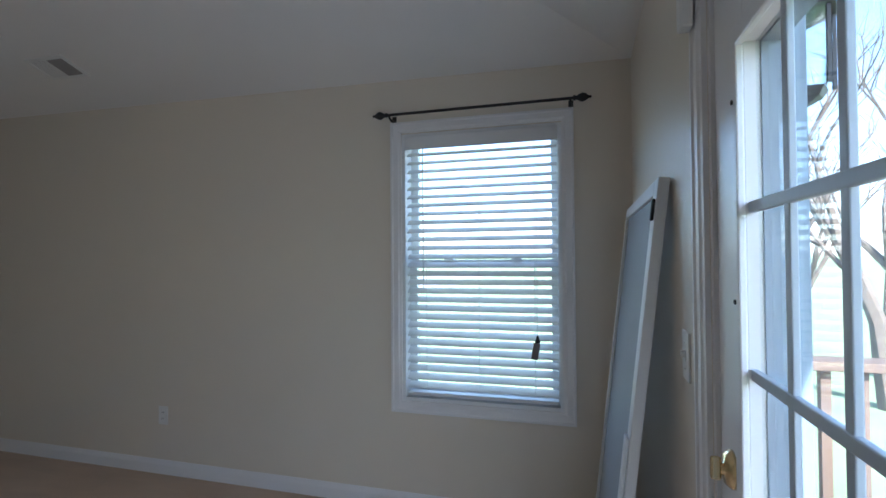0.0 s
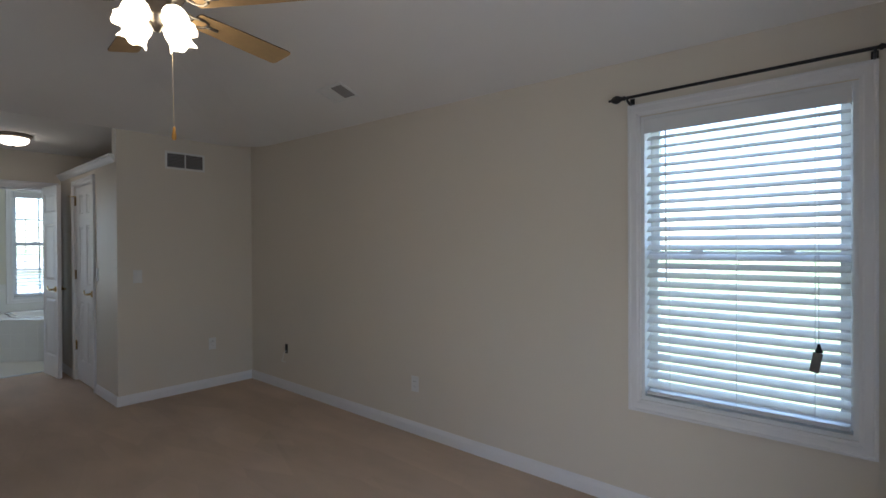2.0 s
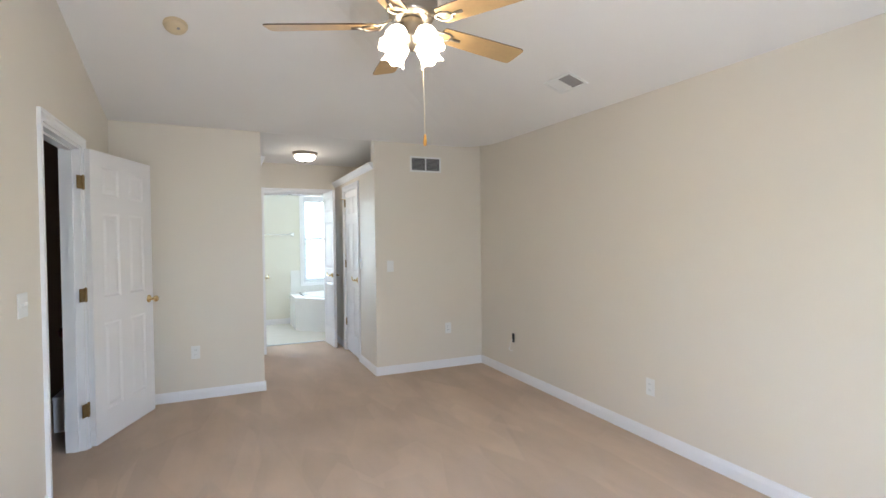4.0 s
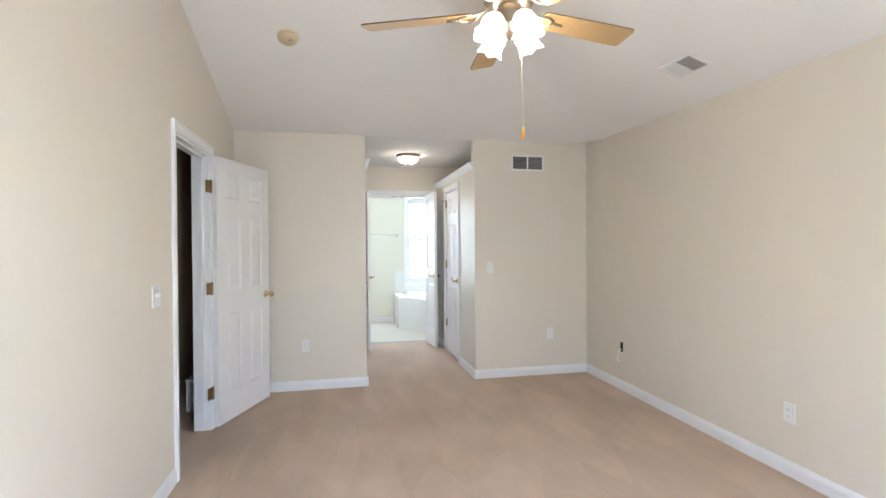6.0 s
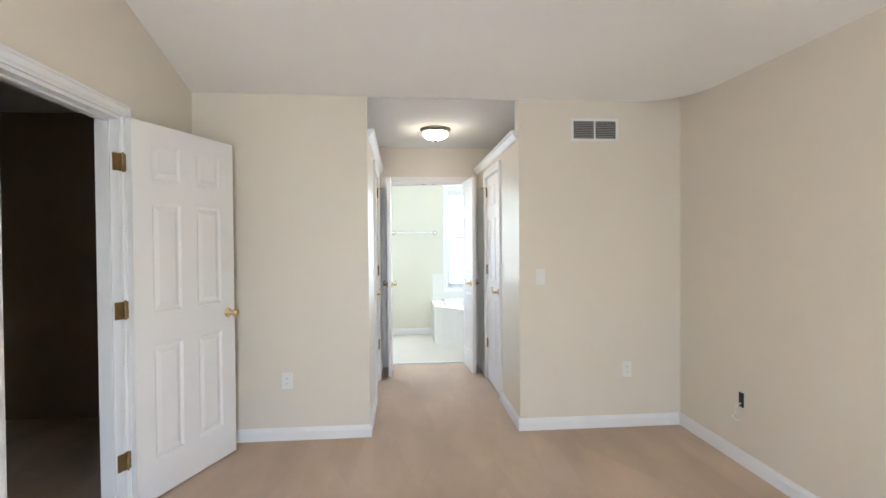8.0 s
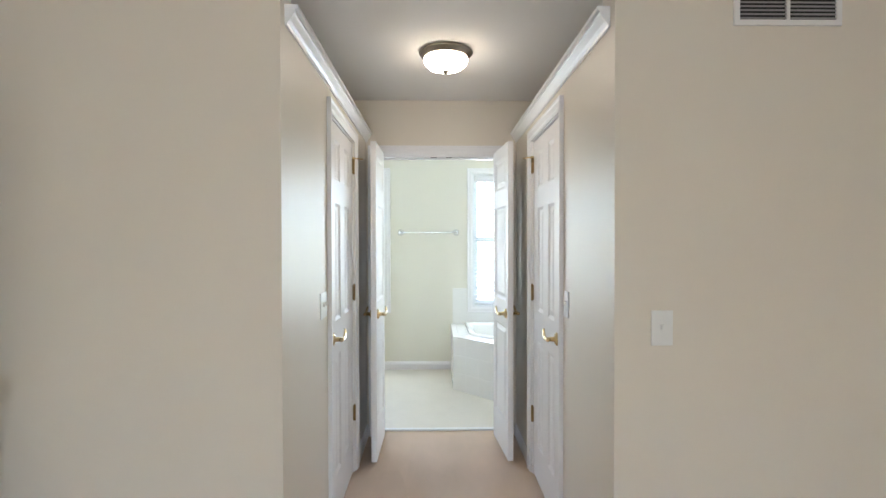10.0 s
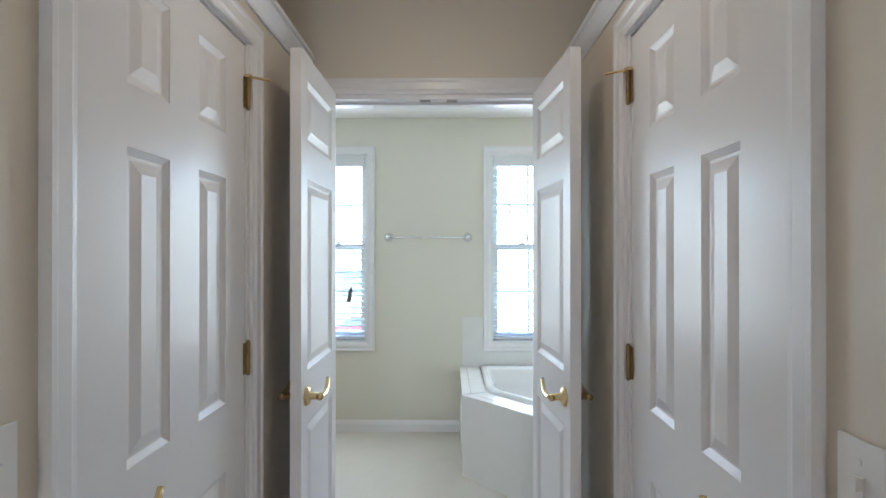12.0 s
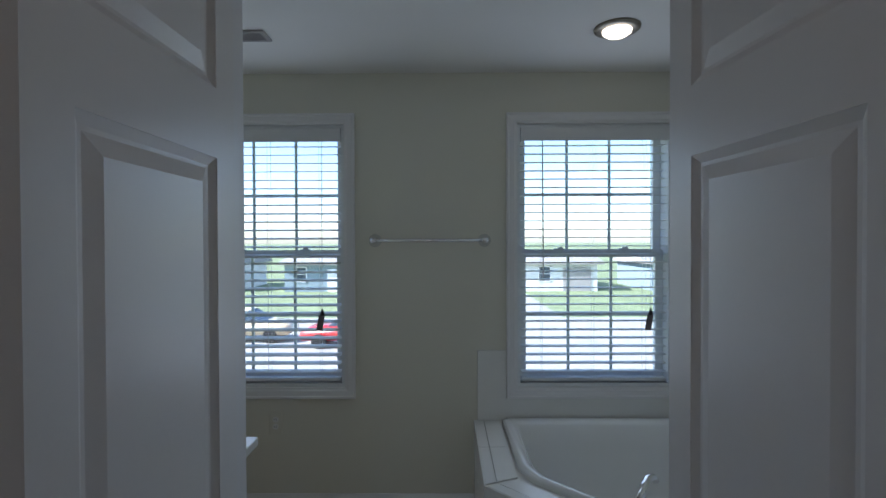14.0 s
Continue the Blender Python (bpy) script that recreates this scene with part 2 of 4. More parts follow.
def tube(points, radius, n=8, bm=None, taper=None):
    """A round bar along points."""
    bm = bm or bmesh.new()
    pts = [Vector(p) for p in points]
    rings = []
    for i, p in enumerate(pts):
        d = (pts[min(i + 1, len(pts) - 1)] - pts[max(i - 1, 0)]).normalized()
        u = d.cross(Vector((0.31, 0.17, 0.93))).normalized()
        v = d.cross(u)
        r = radius if taper is None else radius + (taper - radius) * i / (len(pts) - 1)
        rings.append([bm.verts.new(p + r * (math.cos(2 * math.pi * k / n) * u + math.sin(2 * math.pi * k / n) * v)) for k in range(n)])
    for a, b in zip(rings, rings[1:]):
        for k in range(n):
            bm.faces.new((a[k], a[(k + 1) % n], b[(k + 1) % n], b[k]))
    bm.faces.new(rings[0])
    bm.faces.new(rings[-1])
    return bm


def prism(outline, way, bm=None):
    """A solid from a closed 3D outline pushed along way."""
    bm = bm or bmesh.new()
    a = [bm.verts.new(p) for p in outline]
    b = [bm.verts.new(Vector(p) + Vector(way)) for p in outline]
    bm.faces.new(a)
    bm.faces.new(b)
    for i in range(len(a)):
        j = (i + 1) % len(a)
        bm.faces.new((a[i], a[j], b[j], b[i]))
    return bm


def wall(name, along, a0, a1, b0, b1, z0, z1, material, label, openings=()):
    """A wall that runs along x or y from a0 to a1, b0 to b1 thick, with openings (from, to, bottom, top)."""
    bm = bmesh.new()

    def piece(s0, s1, zb, zt):
        if s1 - s0 > 1e-4 and zt - zb > 1e-4:
            box(bm, *((s0, b0, zb, s1, b1, zt) if along == "x" else (b0, s0, zb, b1, s1, zt)))

    at = a0
    for s0, s1, zb, zt in sorted(openings):
        piece(at, s0, z0, z1)
        piece(s0, s1, z0, zb)
        piece(s0, s1, zt, z1)
        at = s1
    piece(at, a1, z0, z1)
    return whole(name, bm, material, label, "wall", "structure")


BASE = ((0, 0), (0.013, 0), (0.013, 0.058), (0.010, 0.070), (0.006, 0.080), (0.004, 0.088), (0, 0.088))
CASING = ((0, 0), (0.010, 0), (0.012, 0.010), (0.016, 0.018), (0.016, 0.044), (0.020, 0.050), (0.020, 0.060), (0, 0.060))


def skirting(name, along, a0, a1, face, side, z=0.0, label="white painted baseboard along the wall"):
    """A moulded baseboard on a wall face; side is +1 or -1, the way it stands out."""
    bm = prism([(a0, face + side * u, v + z) if along == "x" else (face + side * u, a0, v + z) for u, v in BASE], ((a1 - a0, 0, 0) if along == "x" else (0, a1 - a0, 0)))
    return whole(name, bm, TRIM, label, "baseboard", "structure")


def casing(parent, w, h, door=True):
    """Mitred moulded casing round an opening w wide and h high, in local x-z, standing out to -y."""

    def run(p0, p1, out, m0, m1):
        bm = bmesh.new()
        d = (Vector(p1) - Vector(p0)).normalized()
        a, b = [], []
        for u, v in CASING:
            off = Vector(out) * v + Vector((0, -u, 0))
            a.append(bm.verts.new(Vector(p0) + off - d * v * m0))
            b.append(bm.verts.new(Vector(p1) + off + d * v * m1))
        bm.faces.new(a)
        bm.faces.new(b)
        for i in range(len(a)):
            j = (i + 1) % len(a)
            bm.faces.new((a[i], a[j], b[j], b[i]))
        return bm
    bot = 0 if door else 1
    part("casing_side", run((0, 0, 0), (0, 0, h), (-1, 0, 0), bot, 1), TRIM, parent)
    part("casing_side", run((w, 0, 0), (w, 0, h), (1, 0, 0), bot, 1), TRIM, parent)
    part("casing_head", run((0, 0, h), (w, 0, h), (0, 0, 1), 1, 1), TRIM, parent)
    if not door:
        part("casing_sill", run((0, 0, 0), (w, 0, 0), (0, 0, -1), 1, 1), TRIM, parent)


# ---- plan ----
XB, XD = -5.865, -0.63          # bedroom: wall with the alcove, wall with the glass door
YL, YR = -0.67, 2.85            # bedroom: wall with the hall door, wall with the window
AL, AR = 0.525, 1.618           # alcove sides
XH = -7.82                      # end of the alcove
XI = -7.94                      # inside of the bathroom
XF = -9.64                      # far wall of the bathroom
BL, BR = -0.75, 2.70            # bathroom sides
EAVE, RIDGE, RX, RY = 2.43, 3.21, -3.26, 0.25
LEDGE = 2.17

# floors
whole("floor", boxes((XB - 2.06, -4.6, -0.12, XD + 0.14, YR + 0.15, 0)), CARPET, "beige cut-pile carpet with vacuum streaks", "floor", "structure")
whole("floor_bathroom", boxes((XF - 0.15, BL - 0.1, -0.12, XB - 2.06, BR + 0.1, 0.012)), BATHFLOOR, "pale vinyl floor of the bathroom", "floor", "structure")
whole("threshold", boxes((-7.935, 0.62, 0, -7.900, 1.51, 0.014), bevel=0.002), ALU, "thin metal threshold strip between carpet and vinyl", "threshold", "structure")

# bedroom walls
wall("wall_window_side", "x", XB - 0.12, XD + 0.14, YR, YR + 0.15, -0.1, 2.60, WALL, "cream painted wall with one window", [(-1.825, -0.963, 0.585, 2.05)])
wall("wall_alcove_left", "y", YL - 0.12, AL, XB - 0.12, XB, 0, 2.60, WALL, "cream painted wall beside the alcove")
wall("wall_alcove_right", "y", AR, YR, XB - 0.12, XB, 0, 2.60, WALL, "cream painted wall with a return grille beside the alcove")
wall("wall_glass_door", "y", YL - 0.12, YR, XD, XD + 0.14, -0.1, 2.60, WALL, "cream painted wall with the glazed door", [(0.44, 1.375, 0.0, 2.05)])
bm = bmesh.new()
for x0, x1, zb in ((XB, -5.005, 0), (-5.005, -4.225, 2.05), (-4.225, XD, 0)):
    def top(x):
        return RIDGE + 0.1 - abs(x - RX) * (RIDGE - EAVE) / (RX - XB)
    xs = sorted({x0, x1} | ({RX} if x0 < RX < x1 else set()))
    prism([(x0, YL - 0.12, zb), (x1, YL - 0.12, zb)] + [(x, YL - 0.12, top(x)) for x in reversed(xs)], (0, 0.12, 0), bm)
whole("wall_hall_door", bm, WALL, "cream painted gable wall with the hall doorway", "wall", "structure")

# vaulted bedroom ceiling: three slopes that meet at a short ridge
c1, c2, c3, c4 = (XB, YL, EAVE), (XB, YR, 2.42), (XD, YR, 2.335), (XD, YL, EAVE)
r1, r2 = (RX, YL, RIDGE), (RX, RY, RIDGE)
bm = bmesh.new()
lo = {k: bm.verts.new(p) for k, p in dict(c1=c1, c2=c2, c3=c3, c4=c4, r1=r1, r2=r2).items()}
hi = {k: bm.verts.new((p[0] + dx, p[1] + dy, p[2] + 0.2)) for k, p, dx, dy in (("c1", c1, -.1, -.1), ("c2", c2, -.1, .14), ("c3", c3, .13, .14), ("c4", c4, .13, -.1), ("r1", r1, 0, -.1), ("r2", r2, 0, 0))}
for f in (("c1", "c2", "r2", "r1"), ("c2", "c3", "r2"), ("c3", "c4", "r2"), ("c4", "r1", "r2")):
    bm.faces.new([lo[k] for k in f])
    bm.faces.new([hi[k] for k in f])
for a, b in (("c1", "c2"), ("c2", "c3"), ("c3", "c4"), ("c4", "r1"), ("r1", "c1")):
    bm.faces.new((lo[a], lo[b], hi[b], hi[a]))
soft = [e for e in bm.edges if lo["r2"] in e.verts and lo["c2"] in e.verts]
bmesh.ops.bevel(bm, geom=soft, offset=0.28, segments=6, affect="EDGES", profile=0.5)
whole("ceiling", bm, CEIL, "white vaulted ceiling with soft hips", "ceiling", "structure")

# alcove between the two closets, with ledges over them
CD = {"left": (-7.275, -6.597), "right": (-7.234, -6.565)}
wall("wall_closet_left", "x", XH, XB - 0.12, AL - 0.11, AL, 0, LEDGE, WALL, "cream painted closet wall with a white door", [(*CD["left"], 0, 2.04)])
wall("wall_closet_right", "x", XH, XB - 0.12, AR, AR + 0.11, 0, LEDGE, WALL, "cream painted closet wall with a white door", [(*CD["right"], 0, 2.04)])
wall("wall_bathroom_door", "y", BL - 0.1, YR + 0.15, XI, XH, 0, 2.60, WALL, "cream painted wall with the bathroom double doors", [(0.60, 1.53, 0, 2.055)])
wall("wall_ledge_left", "x", XH, XB - 0.12, YL - 0.12, YL, 0, 2.6, WALL, "cream painted wall behind the closet")
wall("wall_ledge_right", "x", XH, XB - 0.12, YR, YR + 0.15, 0, 2.6, WALL, "cream painted wall behind the closet")
whole("ceiling_alcove", boxes((XH, YL - 0.12, 2.445, XB - 0.10, YR + 0.15, 2.6)), CEIL, "white flat ceiling over the alcove and ledges", "ceiling", "structure")
whole("ledge_left", boxes((XH, YL, LEDGE, XB - 0.12, AL + 0.004, LEDGE + 0.02)), WALL, "cream ledge above the closet", "ledge", "structure")
whole("ledge_right", boxes((XH, AR - 0.004, LEDGE, XB - 0.12, YR, LEDGE + 0.02)), WALL, "cream ledge above the closet", "ledge", "structure")
CROWN = ((0, 0), (0.008, 0), (0.010, 0.012), (0.022, 0.024), (0.036, 0.046), (0.040, 0.050), (0.040, 0.062), (0.052, 0.066), (0.052, 0.082), (-0.02, 0.082), (-0.02, 0.072), (0, 0.072))
for name, face, side in (("trim_ledge_left", AL, 1), ("trim_ledge_right", AR, -1)):
    whole(name, prism([(XH, face + side * 0.85 * u, LEDGE - 0.030 + 0.85 * v) for u, v in CROWN], (XB - 0.045 - XH, 0, 0)), TRIM, "white crown moulding capping the closet wall", "moulding", "structure")

# bathroom shell
WB = [(-0.39, 0.47, 0.70, 2.175), (1.438, 2.298, 0.70, 2.175)]
wall("wall_bathroom_far", "y", BL - 0.1, BR + 0.1, XF - 0.15, XF, -0.1, 2.6, BATHWALL, "pale cream bathroom wall with two windows", WB)
wall("wall_bathroom_left", "x", XF, XI, BL - 0.1, BL, 0, 2.6, BATHWALL, "pale cream bathroom wall")
wall("wall_bathroom_right", "x", XF, XI, BR, BR + 0.1, 0, 2.6, BATHWALL, "pale cream bathroom wall beside the tub")
whole("wall_bathroom_near", boxes((XI - 0.004, BL, 0, XI, 0.60, 2.5), (XI - 0.004, 1.53, 0, XI, BR, 2.5), (XI - 0.004, 0.60, 2.056, XI, 1.53, 2.5)), BATHWALL, "pale cream paint beside the double doors", "wall", "structure")
whole("ceiling_bathroom", boxes((XF - 0.15, BL - 0.1, 2.456, XH - 0.005, BR + 0.1, 2.6)), CEIL, "white flat bathroom ceiling", "ceiling", "structure")

# hall behind the open door, made deep and darkly coloured to look unlit
wall("wall_hall_far", "x", -6.6, -2.9, -4.60, -4.50, -0.1, 2.6, HALLWALL, "wall of the dim hall, its dimness put into a brown colour")
wall("wall_hall_end", "y", -4.5, YL - 0.12, -6.6, -6.5, -0.1, 2.6, HALLWALL, "end wall of the dim hall, its dimness put into a brown colour")
wall("wall_hall_near", "y", -4.5, YL - 0.12, -3.0, -2.9, -0.1, 2.6, HALLWALL, "end wall of the dim hall, its dimness put into a brown colour")
whole("ceiling_hall", boxes((-6.6, -4.6, 2.44, -2.9, YL - 0.12, 2.6)), CEIL, "white ceiling of the dim hall", "ceiling", "structure")

# baseboards
skirting("baseboard_window_side", "x", XB, XD, YR, -1)
skirting("baseboard_alcove_left", "y", YL, AL + 0.013, XB, 1)
skirting("baseboard_alcove_right", "y", AR - 0.013, YR - 0.013, XB, 1)
skirting("baseboard_hall_door_a", "x", XB + 0.013, -5.08, YL, 1)
skirting("baseboard_hall_door_b", "x", -4.165, XD, YL, 1)
skirting("baseboard_glass_door_a", "y", 1.44, YR - 0.013, XD, -1)
skirting("baseboard_glass_door_b", "y", YL + 0.013, 0.375, XD, -1)
for side, face, s in (("left", AL, 1), ("right", AR, -1)):
    skirting("baseboard_closet_%s_a" % side, "x", CD[side][1] + 0.062, XB, face, s)
    skirting("baseboard_closet_%s_b" % side, "x", XH, CD[side][0] - 0.062, face, s)
skirting("baseboard_bathroom", "y", BL, 1.195, XF, 1, 0.012)
skirting("baseboard_bathroom_left", "x", XF + 0.013, XI, BL, 1, 0.012)


# ---- doors ----
def lever(parent, x, z, y, out, way, knob=False):
    """A brass lever on a round rose, at local (x, y, z); out: the side it stands out to, way: which way the grip points."""
    part("rose", lathe([(0, 0), (0.032, 0), (0.032, out * 0.004), (0.026, out * 0.010), (0.012, out * 0.014), (0.0105, out * 0.045), (0, out * 0.045)], 24, "y", (x, y, z)), BRASS, parent, "", True)
    if knob:
        part("knob", lathe([(0.0, out * 0.04), (0.012, out * 0.04), (0.024, out * 0.048), (0.027, out * 0.060), (0.020, out * 0.072), (0, out * 0.075)], 20, "y", (x, y, z)), BRASS, parent, "", True)
        return
    pts = [(x + way * d, y + out * (0.045 + e), z + h) for d, e, h in ((-0.012, 0, -0.001), (0.012, 0.002, -0.003), (0.035, 0.004, -0.004), (0.058, 0.004, 0.001), (0.078, 0.002, 0.010), (0.094, 0, 0.022), (0.103, -0.002, 0.033))]
    part("lever", tube(pts, 0.0105, 10, None, 0.0065), BRASS, parent, "", True)


def hinge(parent, x, z, y, stop=0, plate=0.034, material=None):
    """A butt hinge: two leaves and a knuckle; stop adds a hinge-pin door stop that reaches that way in x."""
    material = material or OLDBRASS
    bm = boxes((x - plate, y, z - 0.045, x - 0.002, y - 0.004, z + 0.045), (x + 0.002, y, z - 0.045, x + plate, y - 0.004, z + 0.045), bevel=0.0015)
    part("hinge", bm, material, parent, "worn brass butt hinge")
    kn = lathe([(0, -0.05), (0.004, -0.05), (0.0065, -0.045), (0.0065, -0.016), (0.0055, -0.015), (0.0065, -0.014), (0.0065, 0.014), (0.0055, 0.015), (0.0065, 0.016), (0.0065, 0.045), (0.004, 0.052), (0, 0.052)], 12, "z", (x, y - 0.008, z))
    part("hinge_knuckle", kn, material, parent, "", True)
    if stop:
        bm = tube([(x, y - 0.010, z + 0.048), (x + stop * 0.02, y - 0.028, z + 0.050), (x + stop * 0.035, y - 0.06, z + 0.048)], 0.004, 8)
        box(bm, x - 0.012, y - 0.018, z + 0.042, x + 0.014, y, z + 0.053, 0.002)
        part("hinge_stop", bm, BRASS, parent, "brass hinge-pin door stop")


def leaf(parent, w, h, columns, t=0.035):
    """A moulded panel door slab: x from 0 to w, y from 0 to t, with raised panels on both faces."""
    stile, mid = (0.120, 0.12) if columns == 2 else (0.066, 0)
    pw = (w - 2 * stile - mid) / columns
    cols = [(stile + i * (pw + mid), stile + i * (pw + mid) + pw) for i in range(columns)]
    rows = [(0.21, 0.825), (1.004, 1.603), (1.722, 1.926)] if columns == 2 else [(0.22, 0.85), (1.02, 1.642), (1.76, 1.962)]
    bm = bmesh.new()
    d = 0.009
    box(bm, 0.002, d, 0.002, w - 0.002, t - d, h - 0.002)
    xs = [0] + [v for c in cols for v in c] + [w]
    for i in range(0, len(xs), 2):
        box(bm, xs[i], 0, 0, xs[i + 1], t, h)
    zs = [0] + [v for r in rows for v in r] + [h]
    for c0, c1 in cols:
        for i in range(0, len(zs), 2):
            box(bm, c0, 0, zs[i], c1, t, zs[i + 1])
        # sloped moulding inside each panel opening
        for r0, r1 in rows:
            for y0, y1 in ((0.0015, d), (t - 0.0015, t - d)):
                o = [bm.verts.new(p) for p in ((c0, y0, r0), (c1, y0, r0), (c1, y0, r1), (c0, y0, r1))]
                k = 0.014
                q = [bm.verts.new(p) for p in ((c0 + k, y1, r0 + k), (c1 - k, y1, r0 + k), (c1 - k, y1, r1 - k), (c0 + k, y1, r1 - k))]
                for a in range(4):
                    bm.faces.new((o[a], o[(a + 1) % 4], q[(a + 1) % 4], q[a]))
    part("slab", bm, DOOR, parent)
    for c0, c1 in cols:
        for r0, r1 in rows:
            bm = bmesh.new()
            for y0, y1 in ((d, 0.002), (t - d, t - 0.002)):
                i, k = 0.020, 0.045
                o = [bm.verts.new(p) for p in ((c0 + i, y0, r0 + i), (c1 - i, y0, r0 + i), (c1 - i, y0, r1 - i), (c0 + i, y0, r1 - i))]
                q = [bm.verts.new(p) for p in ((c0 + k, y1, r0 + k), (c1 - k, y1, r0 + k), (c1 - k, y1, r1 - k), (c0 + k, y1, r1 - k))]
                bm.faces.new(q)
                for a in range(4):
                    bm.faces.new((o[a], o[(a + 1) % 4], q[(a + 1) % 4], q[a]))
            part("panel", bm, DOOR, parent)


def jamb(parent, w, h, depth, stop=0.06, head=True):
    """Lining of a door opening, local x 0..w, y 0..depth, with a stop bead."""
    k = 0.018
    part("jamb_side", boxes((0, 0.001, 0, k, depth - 0.001, h - k), (k, stop, 0, k + 0.011, stop + 0.034, h - k)), TRIM, parent)
    part("jamb_side", boxes((w - k, 0.001, 0, w, depth - 0.001, h - k), (w - k - 0.011, stop, 0, w - k, stop + 0.034, h - k)), TRIM, parent)
    part("jamb_head", boxes((0, 0.001, h - k, w, depth - 0.001, h), (k, stop, h - k - 0.011, w - k, stop + 0.034, h - k)), TRIM, parent)


# closet doors (local x to the right as seen from the alcove, y into the wall)
for name, m, flip in (("door_1", pose(CD["left"][1], AL, 0, 0, 0, 180), False), ("door_2", pose(CD["right"][0], AR, 0), True)):
    c0, c1 = CD["right" if flip else "left"]
    W = c1 - c0
    d = thing(name, m, "closed white six-panel closet door with brass lever", "door", "structure")
    casing(d, W, 2.03)
    jamb(d, W, 2.04, 0.11, stop=0.05)
    s = new("leaf")
    s.parent = d
    s.matrix_parent_inverse = Matrix.Identity(4)
    s.location = (0.021, 0.006, 0.012)
    leaf(s, W - 0.042, 2.005, 2)
    # the hinges are on the edge next to the bathroom
    hx = 0.020 if flip else W - 0.020
    for z in (0.37, 1.11, 1.88):
        hinge(d, hx, z, 0.004, (-1 if flip else 1) if z > 1.5 else 0, plate=0.016)
    lever(s, W - 0.042 - 0.062 if flip else 0.052, 0.925, 0.0, -1, -1 if flip else 1)

# bathroom double doors, standing open into the alcove
d = thing("door_3", pose(XH, 0.60, 0, 0, 0, 90), "white double doorway of the bathroom", "door", "structure")
casing(d, 0.93, 2.055)
jamb(d, 0.93, 2.055, 0.12, stop=0.045)
for x in (0.415, 0.525):
    part("strike_plate", boxes((x - 0.022, 0.012, 2.033, x + 0.022, 0.034, 2.0365), bevel=0.001), GREY, d, "small metal ball-catch plate")
for name, m, side in (("door_4", pose(XH + 0.012, 0.655, 0.012, 0, 0, -0.5), -1), ("door_5", pose(XH + 0.012, 1.450, 0.012, 0, 0, 5.1), 1)):
    d = thing(name, m, "open narrow white three-panel bathroom door with brass levers", "door", "structure")
    s = new("leaf")
    s.parent = d
    s.location = (0, -0.035 if side < 0 else 0, 0)
    leaf(s, 0.445, 2.045, 1)
    lever(s, 0.445 - 0.055, 0.94, 0.0, -1, -1)
    lever(s, 0.445 - 0.055, 0.94, 0.035, 1, -1)
    for z in (0.22, 1.02, 1.83):
        hinge(d, 0.004, z, 0.046 if side > 0 else -0.035, 0, plate=0.010)

# hall door, standing wide open
d = thing("door_6", pose(-4.225, YL, 0, 0, 0, 180), "white cased doorway to the hall", "door", "structure")
casing(d, 0.78, 2.05)
jamb(d, 0.78, 2.05, 0.12, stop=0.045)
d = thing("door_7", pose(-5.018, YL + 0.016, 0.012, 0, 0, 159), "open white six-panel door with worn brass hinges", "door", "structure")
s = new("leaf")
s.parent = d
s.location = (0, -0.035, 0)
leaf(s, 0.752, 2.03, 2)
lever(s, 0.752 - 0.062, 0.93, 0.0, -1, -1, knob=True)
lever(s, 0.752 - 0.062, 0.93, 0.035, 1, -1, knob=True)
for z in (0.26, 1.04, 1.80):
    hinge(d, -0.022, z, 0.004, 0, plate=0.054)

# glazed outer door
d = thing("door_8", pose(XD, 1.375, 0, 0, 0, -90), "white glazed outer door with a grid of panes", "door", "structure")
casing(d, 0.935, 2.05)
jamb(d, 0.935, 2.05, 0.14, stop=0.055)
# covers the outer jamb; grey-blue stands for shade on it
part("brickmould", boxes((0.0185, 0.0565, 0.0, 0.0315, 0.155, 2.02), (-0.045, 0.1415, 0.0, 0.0185, 0.155, 2.09), bevel=0.002), SHADEDTRIM, d, "exterior jamb and brickmould, tinted grey-blue for the shade under the eave")
part("brickmould", boxes((0.9035, 0.0565, 0.0, 0.9165, 0.155, 2.02), (0.9165, 0.1415, 0.0, 0.98, 0.155, 2.09), bevel=0.002), SHADEDTRIM, d)
s = new("leaf")
s.parent = d
s.location = (0.022, 0.008, 0.012)
LW, LH = 0.891, 2.015
g0, g1, gz0, gz1 = 0.165, 0.735, 0.127, 1.69
part("slab", boxes((0, 0, 0, g0, 0.044, LH), (g1, 0, 0, LW, 0.044, LH), (g0, 0, 0, g1, 0.044, gz0), (g0, 0, gz1, g1, 0.044, LH), bevel=0.002), DOOR, s)
fr = 0.028
part("lite_frame", boxes((g0 - fr, -0.012, gz0 - fr, g0 + 0.004, 0.0, gz1 + fr), (g1 - 0.004, -0.012, gz0 - fr, g1 + fr, 0.0, gz1 + fr), (g0, -0.012, gz1 - 0.004, g1, 0.0, gz1 + fr), (g0, -0.012, gz0 - fr, g1, 0.0, gz0 + 0.004), bevel=0.003), TRIM, s)
for z in (0.5, 0.9, 1.28, 1.6):
    part("screw_plug", lathe([(0, -0.014), (0.004, -0.014), (0.004, -0.011), (0, -0.011)], 10, "y", (g0 - 0.014, 0, z)), DARK, s)
pane = part("pane", boxes((g0, 0.018, gz0, g1, 0.024, gz1)), PANE, s, "clear glass")
pane.visible_shadow = False
